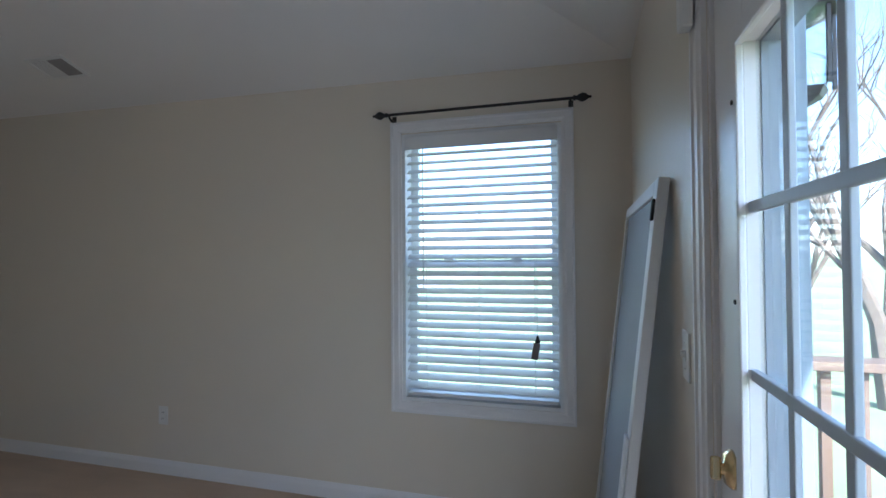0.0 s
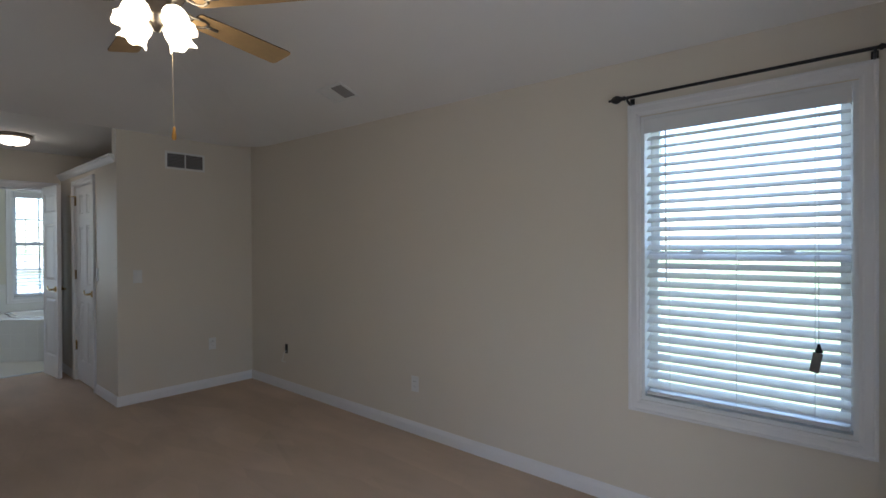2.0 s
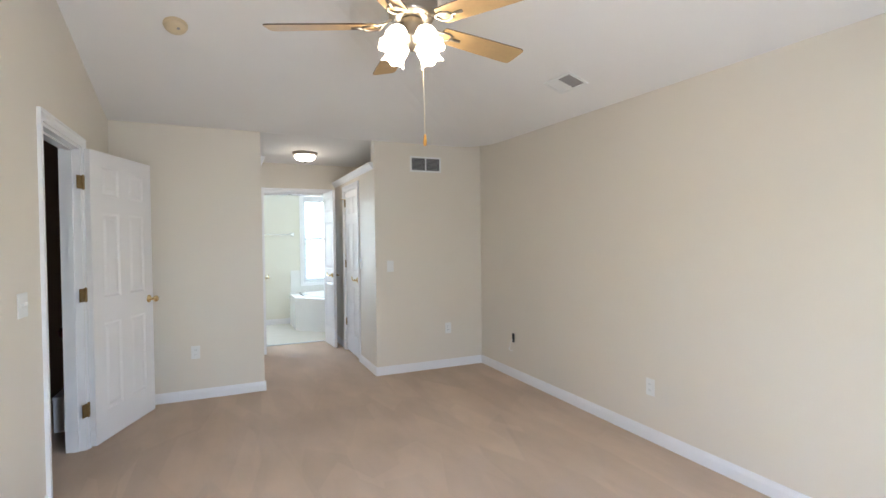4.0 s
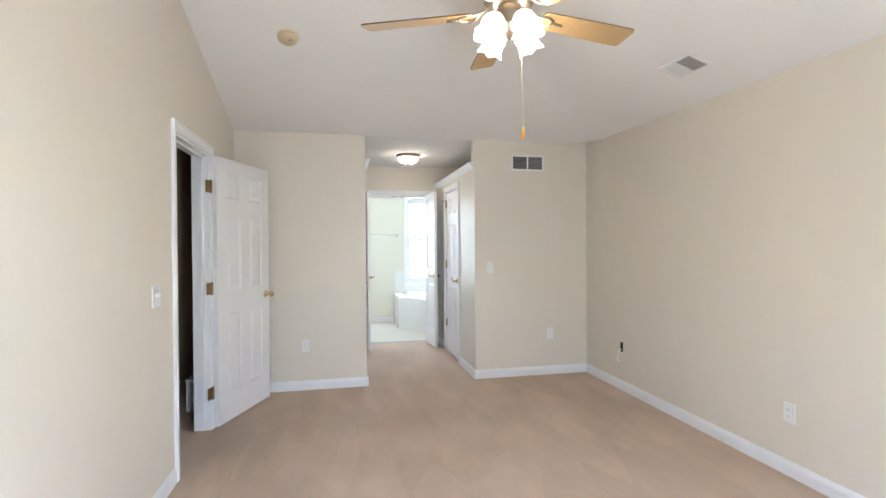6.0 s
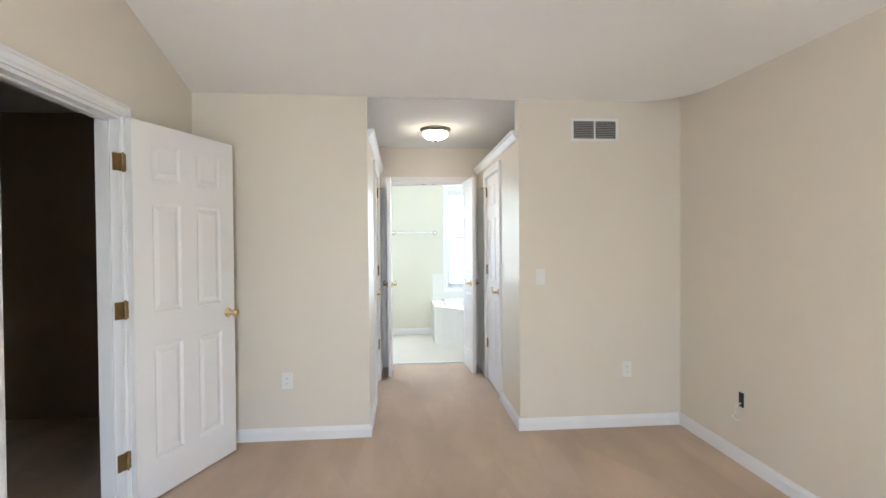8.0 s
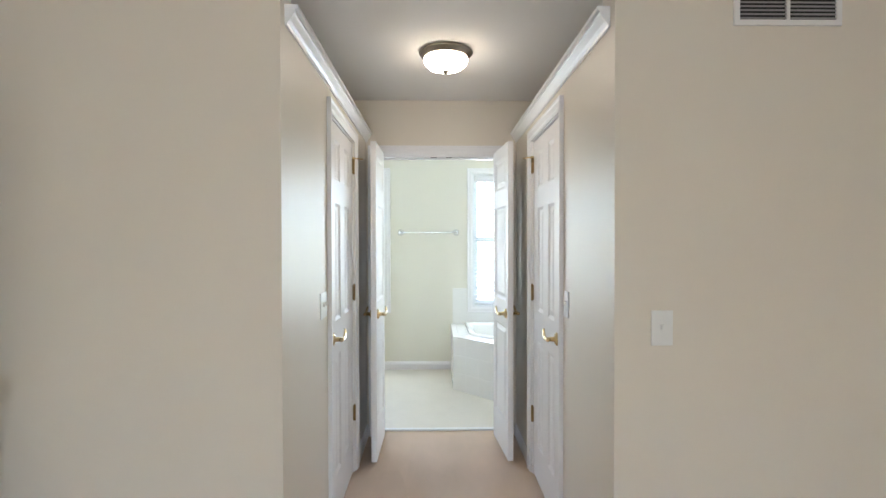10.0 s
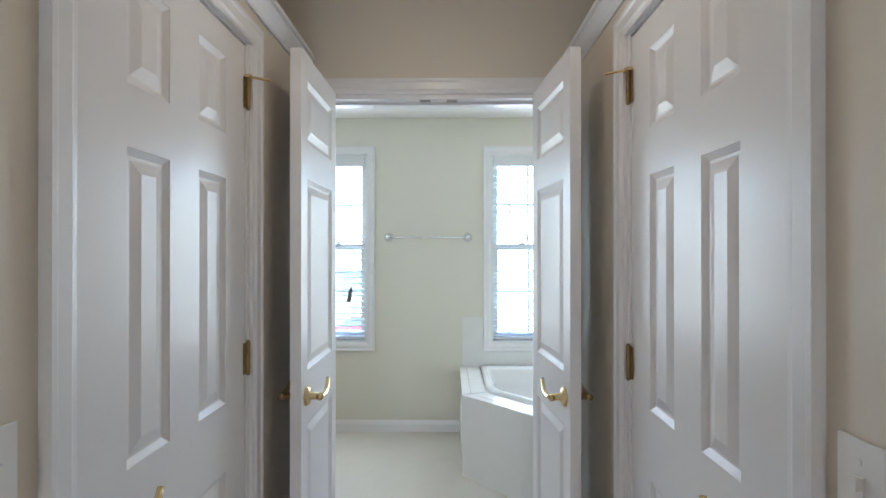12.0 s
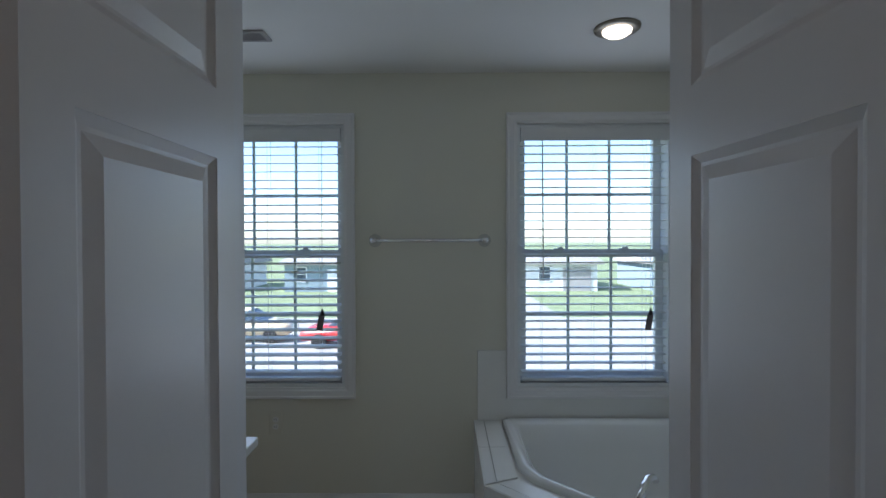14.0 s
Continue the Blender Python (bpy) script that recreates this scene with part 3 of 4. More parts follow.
# liner added over the bright reveal, coloured as if shaded
part("exterior_lite_frame", boxes((g0, 0.0245, gz0, g0 + 0.004, 0.054, gz1), (g1 - 0.004, 0.0245, gz0, g1, 0.054, gz1), (g0 + 0.004, 0.0245, gz1 - 0.004, g1 - 0.004, 0.054, gz1)), SHADEDTRIM, s, "outer glazing liner, tinted grey-blue for shade")
for i in range(1, 4):
    x = g0 + (g1 - g0) * i / 4
    part("muntin", boxes((x - 0.009, 0.006, gz0, x + 0.009, 0.016, gz1), bevel=0.002), GRID, s)
for i in range(1, 6):
    z = gz0 + (gz1 - gz0) * i / 6
    part("muntin", boxes((g0, 0.004, z - 0.009, g1, 0.0145, z + 0.009), bevel=0.002), GRID, s)
part("deadbolt", lathe([(0, 0), (0.033, 0), (0.033, -0.005), (0.026, -0.013), (0.010, -0.015), (0.010, -0.020), (0, -0.020)], 24, "y", (0.075, 0, 0.985)), BRASS, s, "polished brass deadbolt rose", True)
part("thumb_turn", boxes((0.070, -0.036, 0.965, 0.080, -0.018, 1.005), bevel=0.004), BRASS, s)
lever(s, 0.075, 0.80, 0.0, -1, 1)
whole("door_contact", boxes((XD - 0.045, 1.385, 1.825, XD - 0.020, 1.425, 2.03), bevel=0.004), PLASTIC, "white plastic alarm contact on the door casing", "sensor")


# ---- windows and blinds ----
def window(name, m, muntins, label):
    """A double-hung window, local x 0..0.862, z 0..1.47, y 0 at the wall face and outwards."""
    w, h = 0.862, 1.47
    o = thing(name, m, label, "window", "structure")
    casing(o, w, h, door=False)
    part("window_frame", boxes((0, 0.002, 0, 0.018, 0.148, h), (w - 0.018, 0.002, 0, w, 0.148, h), (0.018, 0.002, h - 0.018, w - 0.018, 0.148, h)), VINYL, o)
    part("window_sill", boxes((0.018, 0.002, 0, w - 0.018, 0.148, 0.020)), VINYL, o)
    mid = 0.745
    for nm, z0, z1, y in (("lower_sash", 0.020, mid + 0.02, 0.075), ("upper_sash", mid - 0.02, h - 0.018, 0.108)):
        a, b, k = 0.018, w - 0.018, 0.042
        s = part(nm, boxes((a, y, z0, a + k, y + 0.03, z1), (b - k, y, z0, b, y + 0.03, z1), (a + k, y, z1 - 0.04, b - k, y + 0.03, z1), (a + k, y, z0, b - k, y + 0.03, z0 + 0.045)), VINYL, o)
        p = part("pane", boxes((a + k, y + 0.012, z0 + 0.045, b - k, y + 0.016, z1 - 0.04)), PANE, s)
        p.visible_shadow = False
        if muntins:
            for i in (1, 2):
                x = a + k + (b - a - 2 * k) * i / 3
                part("muntin", boxes((x - 0.008, y + 0.017, z0 + 0.045, x + 0.008, y + 0.024, z1 - 0.04)), VINYL, s)
            z = (z0 + z1) / 2
            part("muntin", boxes((a + k, y + 0.0165, z - 0.008, b - k, y + 0.0235, z + 0.008)), VINYL, s)
        if nm == "lower_sash":
            for x in (0.25, 0.62):
                part("sash_lock", boxes((x - 0.028, y - 0.012, z1, x + 0.028, y + 0.016, z1 + 0.010), (x - 0.008, y - 0.02, z1 + 0.010, x + 0.02, y + 0.004, z1 + 0.018), bevel=0.003), VINYL, s)
    return o


def blind(m, tilt, label, wand_x, tag_x, tag_z):
    """A faux-wood venetian blind inside the window opening."""
    w = 0.862
    o = thing("venetian_blind", m, label, "blind")
    part("valance", boxes((0.020, -0.012, 1.375, w - 0.020, -0.004, 1.449), (0.020, -0.004, 1.375, 0.026, 0.03, 1.449), (w - 0.026, -0.004, 1.375, w - 0.020, 0.03, 1.449), bevel=0.002), SLAT, o)
    part("headrail", boxes((0.028, 0.004, 1.395, w - 0.028, 0.055, 1.445)), SLAT, o)
    me = None
    n, z0, z1 = 28, 0.085, 1.355
    for i in range(n):
        z = z0 + (z1 - z0) * i / (n - 1)
        if me is None:
            bm = bmesh.new()
            sec = [(-0.025, 0.0), (-0.012, 0.0022), (0.012, 0.0022), (0.025, 0.0), (0.025, -0.0028), (0.012, -0.0008), (-0.012, -0.0008), (-0.025, -0.0028)]
            prism([(0.026, u, v) for u, v in sec], (w - 0.052, 0, 0), bm)
            s = part("slat", bm, SLAT, o)
            me = s.data
        else:
            s = new("slat", me)
            s.parent = o
        s.location = (0, 0.031, z)
        s.rotation_euler = (radians(tilt + random.uniform(-1.5, 1.5)), radians(random.uniform(-0.12, 0.12)), 0)
    part("bottom_rail", boxes((0.026, 0.008, 0.030, w - 0.026, 0.056, 0.050), bevel=0.004), SLAT, o)
    for x in (0.14, 0.43, 0.72):
        part("ladder_cord", tube([(x, 0.003, 1.39), (x, 0.003, 0.05)], 0.0011, 5), SLAT, o)
        part("ladder_cord", tube([(x, 0.058, 1.39), (x, 0.058, 0.05)], 0.0011, 5), SLAT, o)
    part("tilt_wand", tube([(wand_x, -0.006, 1.375), (wand_x, -0.014, 1.34), (wand_x + 0.004, -0.014, 0.62)], 0.0032, 6), ALU, o)
    part("pull_cord", tube([(tag_x, -0.003, 1.375), (tag_x - 0.002, -0.012, tag_z + 0.06)], 0.0012, 5), SLAT, o)
    bm = boxes((-0.017, -0.004, -0.105, 0.017, 0.004, -0.02), bevel=0.003)
    bmesh.ops.rotate(bm, verts=bm.verts, cent=(0, 0, 0), matrix=Matrix.Rotation(radians(10), 3, "Y"))
    bmesh.ops.translate(bm, verts=bm.verts, vec=(tag_x, -0.018, tag_z + 0.065))
    part("cord_tag", bm, TAGMAT, o, "grey printed warning tag on the cord")
    part("tassel", lathe([(0, 0.025), (0.005, 0.02), (0.008, 0.006), (0.013, -0.006), (0.013, -0.014), (0, -0.016)], 12, "z", (tag_x - 0.001, -0.014, tag_z + 0.06)), DARK, o, "", True)
    return o


mw = pose(-1.825, YR, 0.585)
window("window_1", mw, False, "white double-hung window with moulded casing")
blind(mw, 30, "white venetian blind lowered with tilted slats", 0.125, 0.735, 0.30)
for i, (y0, tilt) in enumerate(((-0.39, 9), (1.438, 2))):
    mw = pose(XF, y0, 0.70, 0, 0, 90)
    window("window_%d" % (i + 2), mw, True, "white double-hung bathroom window with a grid of panes")
    blind(mw, tilt, "white venetian blind lowered with slats open", 0.14, 0.74, 0.36)

# curtain rod over the bedroom window
rod = thing("curtain_rod", pose(-1.39, YR, 2.142), "thin black iron curtain rod with bulb finials", "curtain rod")
part("pole", tube([(-0.50, -0.075, 0), (0.50, -0.075, 0)], 0.0075, 10), IRON, rod)
for s in (-1, 1):
    part("finial", lathe([(0, 0), (0.008, 0), (0.014, s * 0.008), (0.009, s * 0.018), (0.018, s * 0.034), (0.022, s * 0.048), (0.016, s * 0.064), (0.006, s * 0.076), (0.007, s * 0.086), (0, s * 0.090)], 16, "x", (s * 0.485, -0.075, 0)), IRON, rod, "", True)
    bm = boxes((s * 0.475 - 0.012, -0.006, -0.05, s * 0.475 + 0.012, 0, 0.01), bevel=0.002)
    tube([(s * 0.475, -0.004, -0.022), (s * 0.475, -0.045, -0.026), (s * 0.475, -0.078, -0.016), (s * 0.475, -0.088, 0.002)], 0.006, 8, bm)
    part("bracket", bm, IRON, rod)


# ---- wall plates ----
def plate(name, m, gangs, label, outlet=False):
    """A wall plate, local x along the wall, standing out to -y, its centre at the origin."""
    w = 0.072 + 0.046 * (gangs - 1)
    o = thing(name, m, label, "outlet" if outlet else "light switch")
    part("cover_plate", boxes((-w / 2, -0.006, -0.058, w / 2, 0, 0.058), bevel=0.0025), PLASTIC, o)
    for g in range(gangs):
        x = (g - (gangs - 1) / 2) * 0.046
        if outlet:
            for z in (-0.02, 0.02):
                s = part("socket", lathe([(0, -0.006), (0.0165, -0.006), (0.0165, -0.0085), (0, -0.0085)], 16, "y", (x, 0, z)), PLASTIC, o)
                part("slots", boxes((x - 0.007, -0.0092, z - 0.004, x - 0.005, -0.0086, z + 0.006), (x + 0.005, -0.0092, z - 0.004, x + 0.007, -0.0086, z + 0.005)), DARK, s)
        else:
            part("toggle", boxes((x - 0.005, -0.016, -0.004, x + 0.005, -0.0062, 0.012), (x - 0.007, -0.0075, -0.014, x + 0.007, -0.0062, 0.014), bevel=0.001), PLASTIC, o)
            for z in (-0.031, 0.031):
                part("screw", boxes((x - 0.003, -0.0072, z - 0.003, x + 0.003, -0.0062, z + 0.003)), PLASTIC, o)
    return o


LW_, BK, LF, RT = 0, 90, 180, 0      # window wall, back wall (stands out to +x), left walls, right alcove wall
plate("outlet", pose(-3.46, YR, 0.37), 1, "white duplex outlet on the cream wall", True)
plate("outlet", pose(XB, -0.05, 0.42, 0, 0, BK), 1, "white duplex outlet on the cream wall", True)
plate("outlet", pose(XB, 2.43, 0.43, 0, 0, BK), 1, "white duplex outlet on the cream wall", True)
o = plate("outlet", pose(XF, 0.08, 0.50, 0, 0, BK), 1, "white duplex outlet on the bathroom wall", True)
for p in o.children:
    if p.name.startswith("cover_plate"):
        p.data.materials[0] = BATHWALL
plate("light_switch", pose(XB, 1.775, 1.13, 0, 0, BK), 1, "white toggle switch plate beside the alcove")
plate("light_switch", pose(-3.90, YL, 1.11, 0, 0, LF), 2, "white double toggle switch plate by the hall door")
plate("light_switch", pose(-6.44, AL, 1.135, 0, 0, LF), 2, "white double toggle switch plate by the closet door")
plate("light_switch", pose(-6.445, AR, 1.135), 1, "white toggle switch plate by the closet door")
plate("light_switch", pose(XD, 1.60, 1.13, 0, 0, -90), 1, "white toggle switch plate by the glazed door")
c = thing("cable_outlet", pose(-5.197, YR, 0.40), "open black cable box with loose white wire", "cable outlet")
part("box", boxes((-0.020, -0.006, -0.045, 0.020, 0, 0.045), bevel=0.002), DARK, c)
part("wire", tube([(0, -0.005, -0.02), (-0.01, -0.03, -0.04), (0.0, -0.04, -0.08), (-0.03, -0.03, -0.11), (-0.06, -0.02, -0.12), (-0.035, -0.015, -0.135), (0.01, -0.02, -0.125)], 0.0042, 6), PLASTIC, c, "loose white cable")


# ---- grilles ----
def grille(name, m, w, h, panels, label, slat_mat, inner):
    """A louvred register: local x-z, standing out to -y."""
    o = thing(name, m, label, "vent")
    k = 0.018
    part("frame", boxes((0, -0.008, 0, k, 0, h), (w - k, -0.008, 0, w, 0, h), (k, -0.008, 0, w - k, 0, k), (k, -0.008, h - k, w - k, 0, h), *[(w * i / panels - 0.006, -0.0075, k, w * i / panels + 0.006, 0, h - k) for i in range(1, panels)]), inner, o)
    part("backing", boxes((k, -0.0015, k, w - k, -0.0005, h - k)), DARK, o)
    n = int((h - 2 * k) / 0.0125)
    for i in range(n):
        z = k + (h - 2 * k) * (i + 0.5) / n
        part("slat", prism([(k, -0.002, z + 0.004), (k, -0.0065, z - 0.003), (k, -0.0065, z - 0.0045), (k, -0.002, z + 0.0025)], (w - 2 * k, 0, 0)), slat_mat, o)
    return o


grille("return_grille", pose(XB, 2.008, 2.125, 0, 0, BK), 0.357, 0.165, 2, "white framed return air grille with grey louvres", GREY, PLASTIC)


def slope_pose(x, y, rz=0):
    """A pose on the window-side slope of the ceiling, its -y pointing down into the room."""
    a, b, c = Vector(c2), Vector(c3), Vector(r2)
    n = (b - a).cross(c - a).normalized()
    n = n if n.z < 0 else -n
    z = a.z - (n.x * (x - a.x) + n.y * (y - a.y)) / n.z
    u = Vector((1, 0, 0))
    u = (u - n * u.dot(n)).normalized()
    v = -n
    return Matrix.Translation((x, y, z)) @ Matrix((u, v, u.cross(v))).transposed().to_4x4()


m = slope_pose(-4.00, 2.545)
v = grille("ceiling_register", m, 0.29, 0.18, 2, "white ceiling register with a dark open half", PLASTIC, PLASTIC)
part("open_damper", boxes((0.155, -0.0085, 0.022, 0.270, -0.0072, 0.158)), GREY, v, "dark open half of the register")
grille("ceiling_register", Matrix.Translation((-9.19, 0.08, 2.456)) @ pose(0, 0, 0, 90, 0, 90), 0.155, 0.11, 1, "small dark exhaust grille in the ceiling", GREY, GREY)

# smoke detector on the back slope
k = (RIDGE - EAVE) / (RX - XB)
zc = EAVE + k * (-4.60 - XB)
sd = thing("smoke_detector", Matrix.Translation((-4.60, -0.06, zc)) @ pose(0, 0, 0, 0, -math.degrees(math.atan(k)), 0), "round yellowed plastic smoke detector on the ceiling", "smoke detector")
part("base", lathe([(0, 0.002), (0.072, 0.002), (0.072, -0.012), (0, -0.012)], 32), CREAMPL, sd, "", True)
part("cover", lathe([(0, -0.0125), (0.066, -0.0125), (0.064, -0.030), (0.052, -0.042), (0.02, -0.046), (0, -0.046)], 32), CREAMPL, sd, "", True)
part("test_button", lathe([(0, -0.044), (0.009, -0.044), (0.008, -0.049), (0, -0.050)], 14, "z", (0.02, 0.018, 0)), GREY, sd)

# ---- ceiling fan ----
FX, FY, FZ = -3.10, 1.00, 2.37
ft = slope_pose(FX, FY).translation.z
fan = thing("ceiling_fan", pose(FX, FY, FZ), "brushed nickel ceiling fan with maple blades and lit tulip shades", "ceiling fan")
part("canopy", lathe([(0, ft - FZ + 0.03), (0.075, ft - FZ + 0.03), (0.072, ft - FZ - 0.03), (0.04, ft - FZ - 0.065), (0.015, ft - FZ - 0.07), (0, ft - FZ - 0.07)], 28), NICKEL, fan, "", True)
part("downrod", tube([(0, 0, ft - FZ - 0.06), (0, 0, 0.16)], 0.012, 12), NICKEL, fan)
part("motor", lathe([(0, 0.185), (0.03, 0.185), (0.045, 0.165), (0.10, 0.150), (0.118, 0.125), (0.120, 0.085), (0.105, 0.060), (0.112, 0.050), (0.100, 0.030), (0.06, 0.020), (0, 0.018)], 36), NICKEL, fan, "", True)
part("light_kit", lathe([(0, 0.02), (0.052, 0.02), (0.056, -0.02), (0.048, -0.045), (0.060, -0.055), (0.056, -0.075), (0.025, -0.095), (0.012, -0.115), (0, -0.118)], 28), NICKEL, fan, "", True)
for i in range(5):
    a = radians(30 + 72 * i)
    R = Matrix.Rotation(a, 4, "Z")
    bm = bmesh.new()
    prof = [(0.16, 0.046), (0.17, 0.052), (0.40, 0.062), (0.635, 0.068), (0.652, 0.064), (0.660, 0.052)]
    out = [(x, -y, 0) for x, y in prof] + [(x, y, 0) for x, y in reversed(prof)]
    prism(out, (0, 0, 0.006), bm)
    bmesh.ops.rotate(bm, verts=bm.verts, cent=(0, 0, 0), matrix=Matrix.Rotation(radians(-12), 3, "X"))
    bmesh.ops.translate(bm, verts=bm.verts, vec=(0, 0, -0.004))
    bm.transform(R)
    b = part("blade", bm, BLADE, fan, "maple-veneer blade with dark edges")
    b.data.materials.append(BLADE_EDGE)
    for f in b.data.polygons:
        f.material_index = 0 if f.area > 0.02 else 1
    bm = tube([(0.085, 0, 0.035), (0.12, 0.0, 0.012), (0.15, 0.022, -0.006), (0.185, 0.036, -0.012), (0.215, 0.022, -0.012), (0.222, 0, -0.010)], 0.006, 8)
    tube([(0.12, 0.0, 0.012), (0.15, -0.022, -0.006), (0.185, -0.036, -0.006), (0.215, -0.022, -0.008), (0.222, 0, -0.010)], 0.006, 8, bm)
    tube([(0.222, 0, -0.010), (0.275, 0, -0.010)], 0.007, 8, bm)
    bm.transform(R)
    part("blade_arm", bm, NICKEL, fan, "looped nickel blade arm", True)
for i in range(4):
    a = radians(23 + 90 * i)
    R = Matrix.Translation((0.060 * math.cos(a), 0.060 * math.sin(a), -0.025)) @ Matrix.Rotation(a, 4, "Z") @ Matrix.Rotation(radians(-33), 4, "Y")
    n, rings = 24, []
    bm = bmesh.new()
    for r, h in ((0.020, -0.012), (0.036, -0.024), (0.047, -0.048), (0.050, -0.074), (0.045, -0.098), (0.047, -0.118), (0.055, -0.132)):
        wob = 0.06 if h < -0.11 else 0.02
        rings.append([bm.verts.new((r * (1 + wob * math.cos(5 * t)) * math.cos(t), r * (1 + wob * math.cos(5 * t)) * math.sin(t), h - (0.008 * math.cos(5 * t) if h < -0.125 else 0))) for t in (2 * math.pi * q / n for q in range(n))])
    for p, q in zip(rings, rings[1:]):
        for j in range(n):
            bm.faces.new((p[j], p[(j + 1) % n], q[(j + 1) % n], q[j]))
    bm.transform(R)
    sh = part("shade", bm, SHADE, fan, "lit frosted glass tulip shade", True)
    bm = lathe([(0, 0.0), (0.016, 0.0), (0.020, -0.010), (0.024, -0.024), (0, -0.024)], 16)
    bm.transform(R)
    part("socket", bm, NICKEL, fan, "", True)
    bm = lathe([(0, -0.026), (0.012, -0.026), (0.026, -0.062), (0.026, -0.076), (0.014, -0.094), (0, -0.097)], 14)
    bm.transform(R)
    part("bulb", bm, BULB, fan, "", True)
part("pull_chain", tube([(-0.05, 0.03, -0.06), (-0.085, 0.088, -0.12), (-0.09, 0.095, -0.47)], 0.0009, 6), CREAMPL, fan)
part("pull_fob", lathe([(0, -0.465), (0.005, -0.467), (0.006, -0.482), (0.0095, -0.502), (0.008, -0.520), (0, -0.524)], 14, "z", (-0.09, 0.095, 0)), AMBER, fan, "amber wooden pull", True)

# ---- alcove ceiling light ----
hl = thing("ceiling_light", pose(-6.92, 1.085, 2.445), "flush nickel ceiling light with a lit opal bowl", "ceiling light")
part("pan", lathe([(0, 0), (0.140, 0), (0.146, -0.008), (0.140, -0.017), (0.132, -0.020), (0.128, -0.033), (0.118, -0.036), (0, -0.036)], 40), NICKEL, hl, "", True)
part("bowl", lathe([(0.118, -0.036), (0.121, -0.047), (0.113, -0.066), (0.090, -0.086), (0.055, -0.098), (0.015, -0.102), (0, -0.102)], 40), HALLGLASS, hl, "lit opal glass bowl", True)
part("finial", lathe([(0, -0.101), (0.016, -0.101), (0.017, -0.108), (0.008, -0.111), (0.010, -0.117), (0, -0.122)], 16), NICKEL, hl, "", True)

# ---- leaning storm panel ----
PW, PH = 0.99, 1.59
sp = thing("storm_panel", Matrix.Translation((XD - 0.216, 2.75, 0.004)) @ pose(0, 0, 0, 0, 0, -90) @ pose(0, 0, 0, -6.5, 0, 0), "white-framed glazed storm panel leaning against the wall", "storm panel")
part("frame_side", boxes((0, 0, 0, 0.045, 0.026, PH), bevel=0.003), ALU, sp)
part("frame_side", boxes((PW - 0.075, 0, 0, PW, 0.030, PH), bevel=0.003), ALU, sp)
part("frame_top", boxes((0.045, 0, PH - 0.045, PW - 0.075, 0.026, PH), bevel=0.003), ALU, sp)
part("frame_bottom", boxes((0.045, 0, 0, PW - 0.075, 0.026, 0.09), bevel=0.003), ALU, sp)
part("pane", boxes((0.043, 0.010, 0.088, PW - 0.073, 0.014, PH - 0.043)), MESH, sp, "dusty glass and mesh")
part("track", boxes((PW - 0.062, -0.010, 0.0, PW - 0.012, 0.0, 0.86), bevel=0.003), ALU, sp)
part("latch", boxes((PW - 0.03, -0.008, PH - 0.12, PW - 0.008, 0.0, PH - 0.06), bevel=0.002), DARK, sp)

# ---- hall clutter ----
hr = thing("handrail", pose(-5.46, -0.905, 0), "dark cherry handrail on a white knee wall", "handrail")
part("knee_wall", boxes((-1.2, -0.07, 0, 0, 0.07, 0.24)), TRIM, hr, "white painted knee wall")
part("cap", boxes((-1.21, -0.075, 0.24, 0.006, 0.075, 0.265), bevel=0.005), TRIM, hr)
part("rail", boxes((-1.2, -0.03, 0.70, -0.05, 0.03, 0.76), bevel=0.012), CHERRY, hr)
part("rail_end", lathe([(0, 0.695), (0.03, 0.695), (0.042, 0.715), (0.042, 0.745), (0.03, 0.768), (0, 0.77)], 16, "z", (-0.05, 0, 0)), CHERRY, hr, "", True)
for i in range(7):
    part("baluster", boxes((-0.31 - i * 0.13, -0.016, 0.265, -0.278 - i * 0.13, 0.016, 0.70), bevel=0.003), CHERRY, hr)


# ---- bathroom things ----
tb = thing("towel_bar", pose(XF, 0.95, 1.523, 0, 0, 90), "chrome towel bar with round posts on the wall", "towel bar")
part("bar", tube([(-0.30, -0.055, 0), (0.30, -0.055, 0)], 0.0085, 12), CHROME, tb, "", True)
for s in (-1, 1):
    part("post", lathe([(0, 0), (0.036, 0), (0.036, -0.006), (0.028, -0.010), (0.026, -0.016), (0.014, -0.022), (0.012, -0.05), (0.017, -0.055), (0.017, -0.070), (0, -0.075)], 24, "y", (s * 0.305, 0, 0)), CHROME, tb, "", True)

# corner tub: tiled deck and skirt round an acrylic basin
DZ = 0.515
deck = [(XF, 1.20), (-8.90, 1.20), (-8.14, 1.96), (-8.14, BR), (XF, BR)]
rim = [(XF + 0.045, 1.345), (-9.05, 1.355), (-8.93, 1.40), (-8.36, 1.97), (-8.29, 2.10), (-8.29, BR - 0.12), (-8.38, BR - 0.06), (XF + 0.14, BR - 0.06), (XF + 0.03, BR - 0.14), (XF + 0.022, 1.37)]
tub = thing("corner_bathtub", pose(0, 0, 0), "white corner bathtub set in a tiled deck", "bathtub")


def ring_between(outer, inner, z0, z1):
    bm = bmesh.new()
    m = len(inner)
    a = [bm.verts.new((x, y, z0)) for x, y in outer]
    b = [bm.verts.new((x, y, z1)) for x, y in inner]
    for i in range(m):
        bm.faces.new((a[i], a[(i + 1) % m], b[(i + 1) % m], b[i]))
    return bm


def shrink(loop, k, cx=-8.97, cy=2.06):
    return [(cx + (x - cx) * k, cy + (y - cy) * k) for x, y in loop]


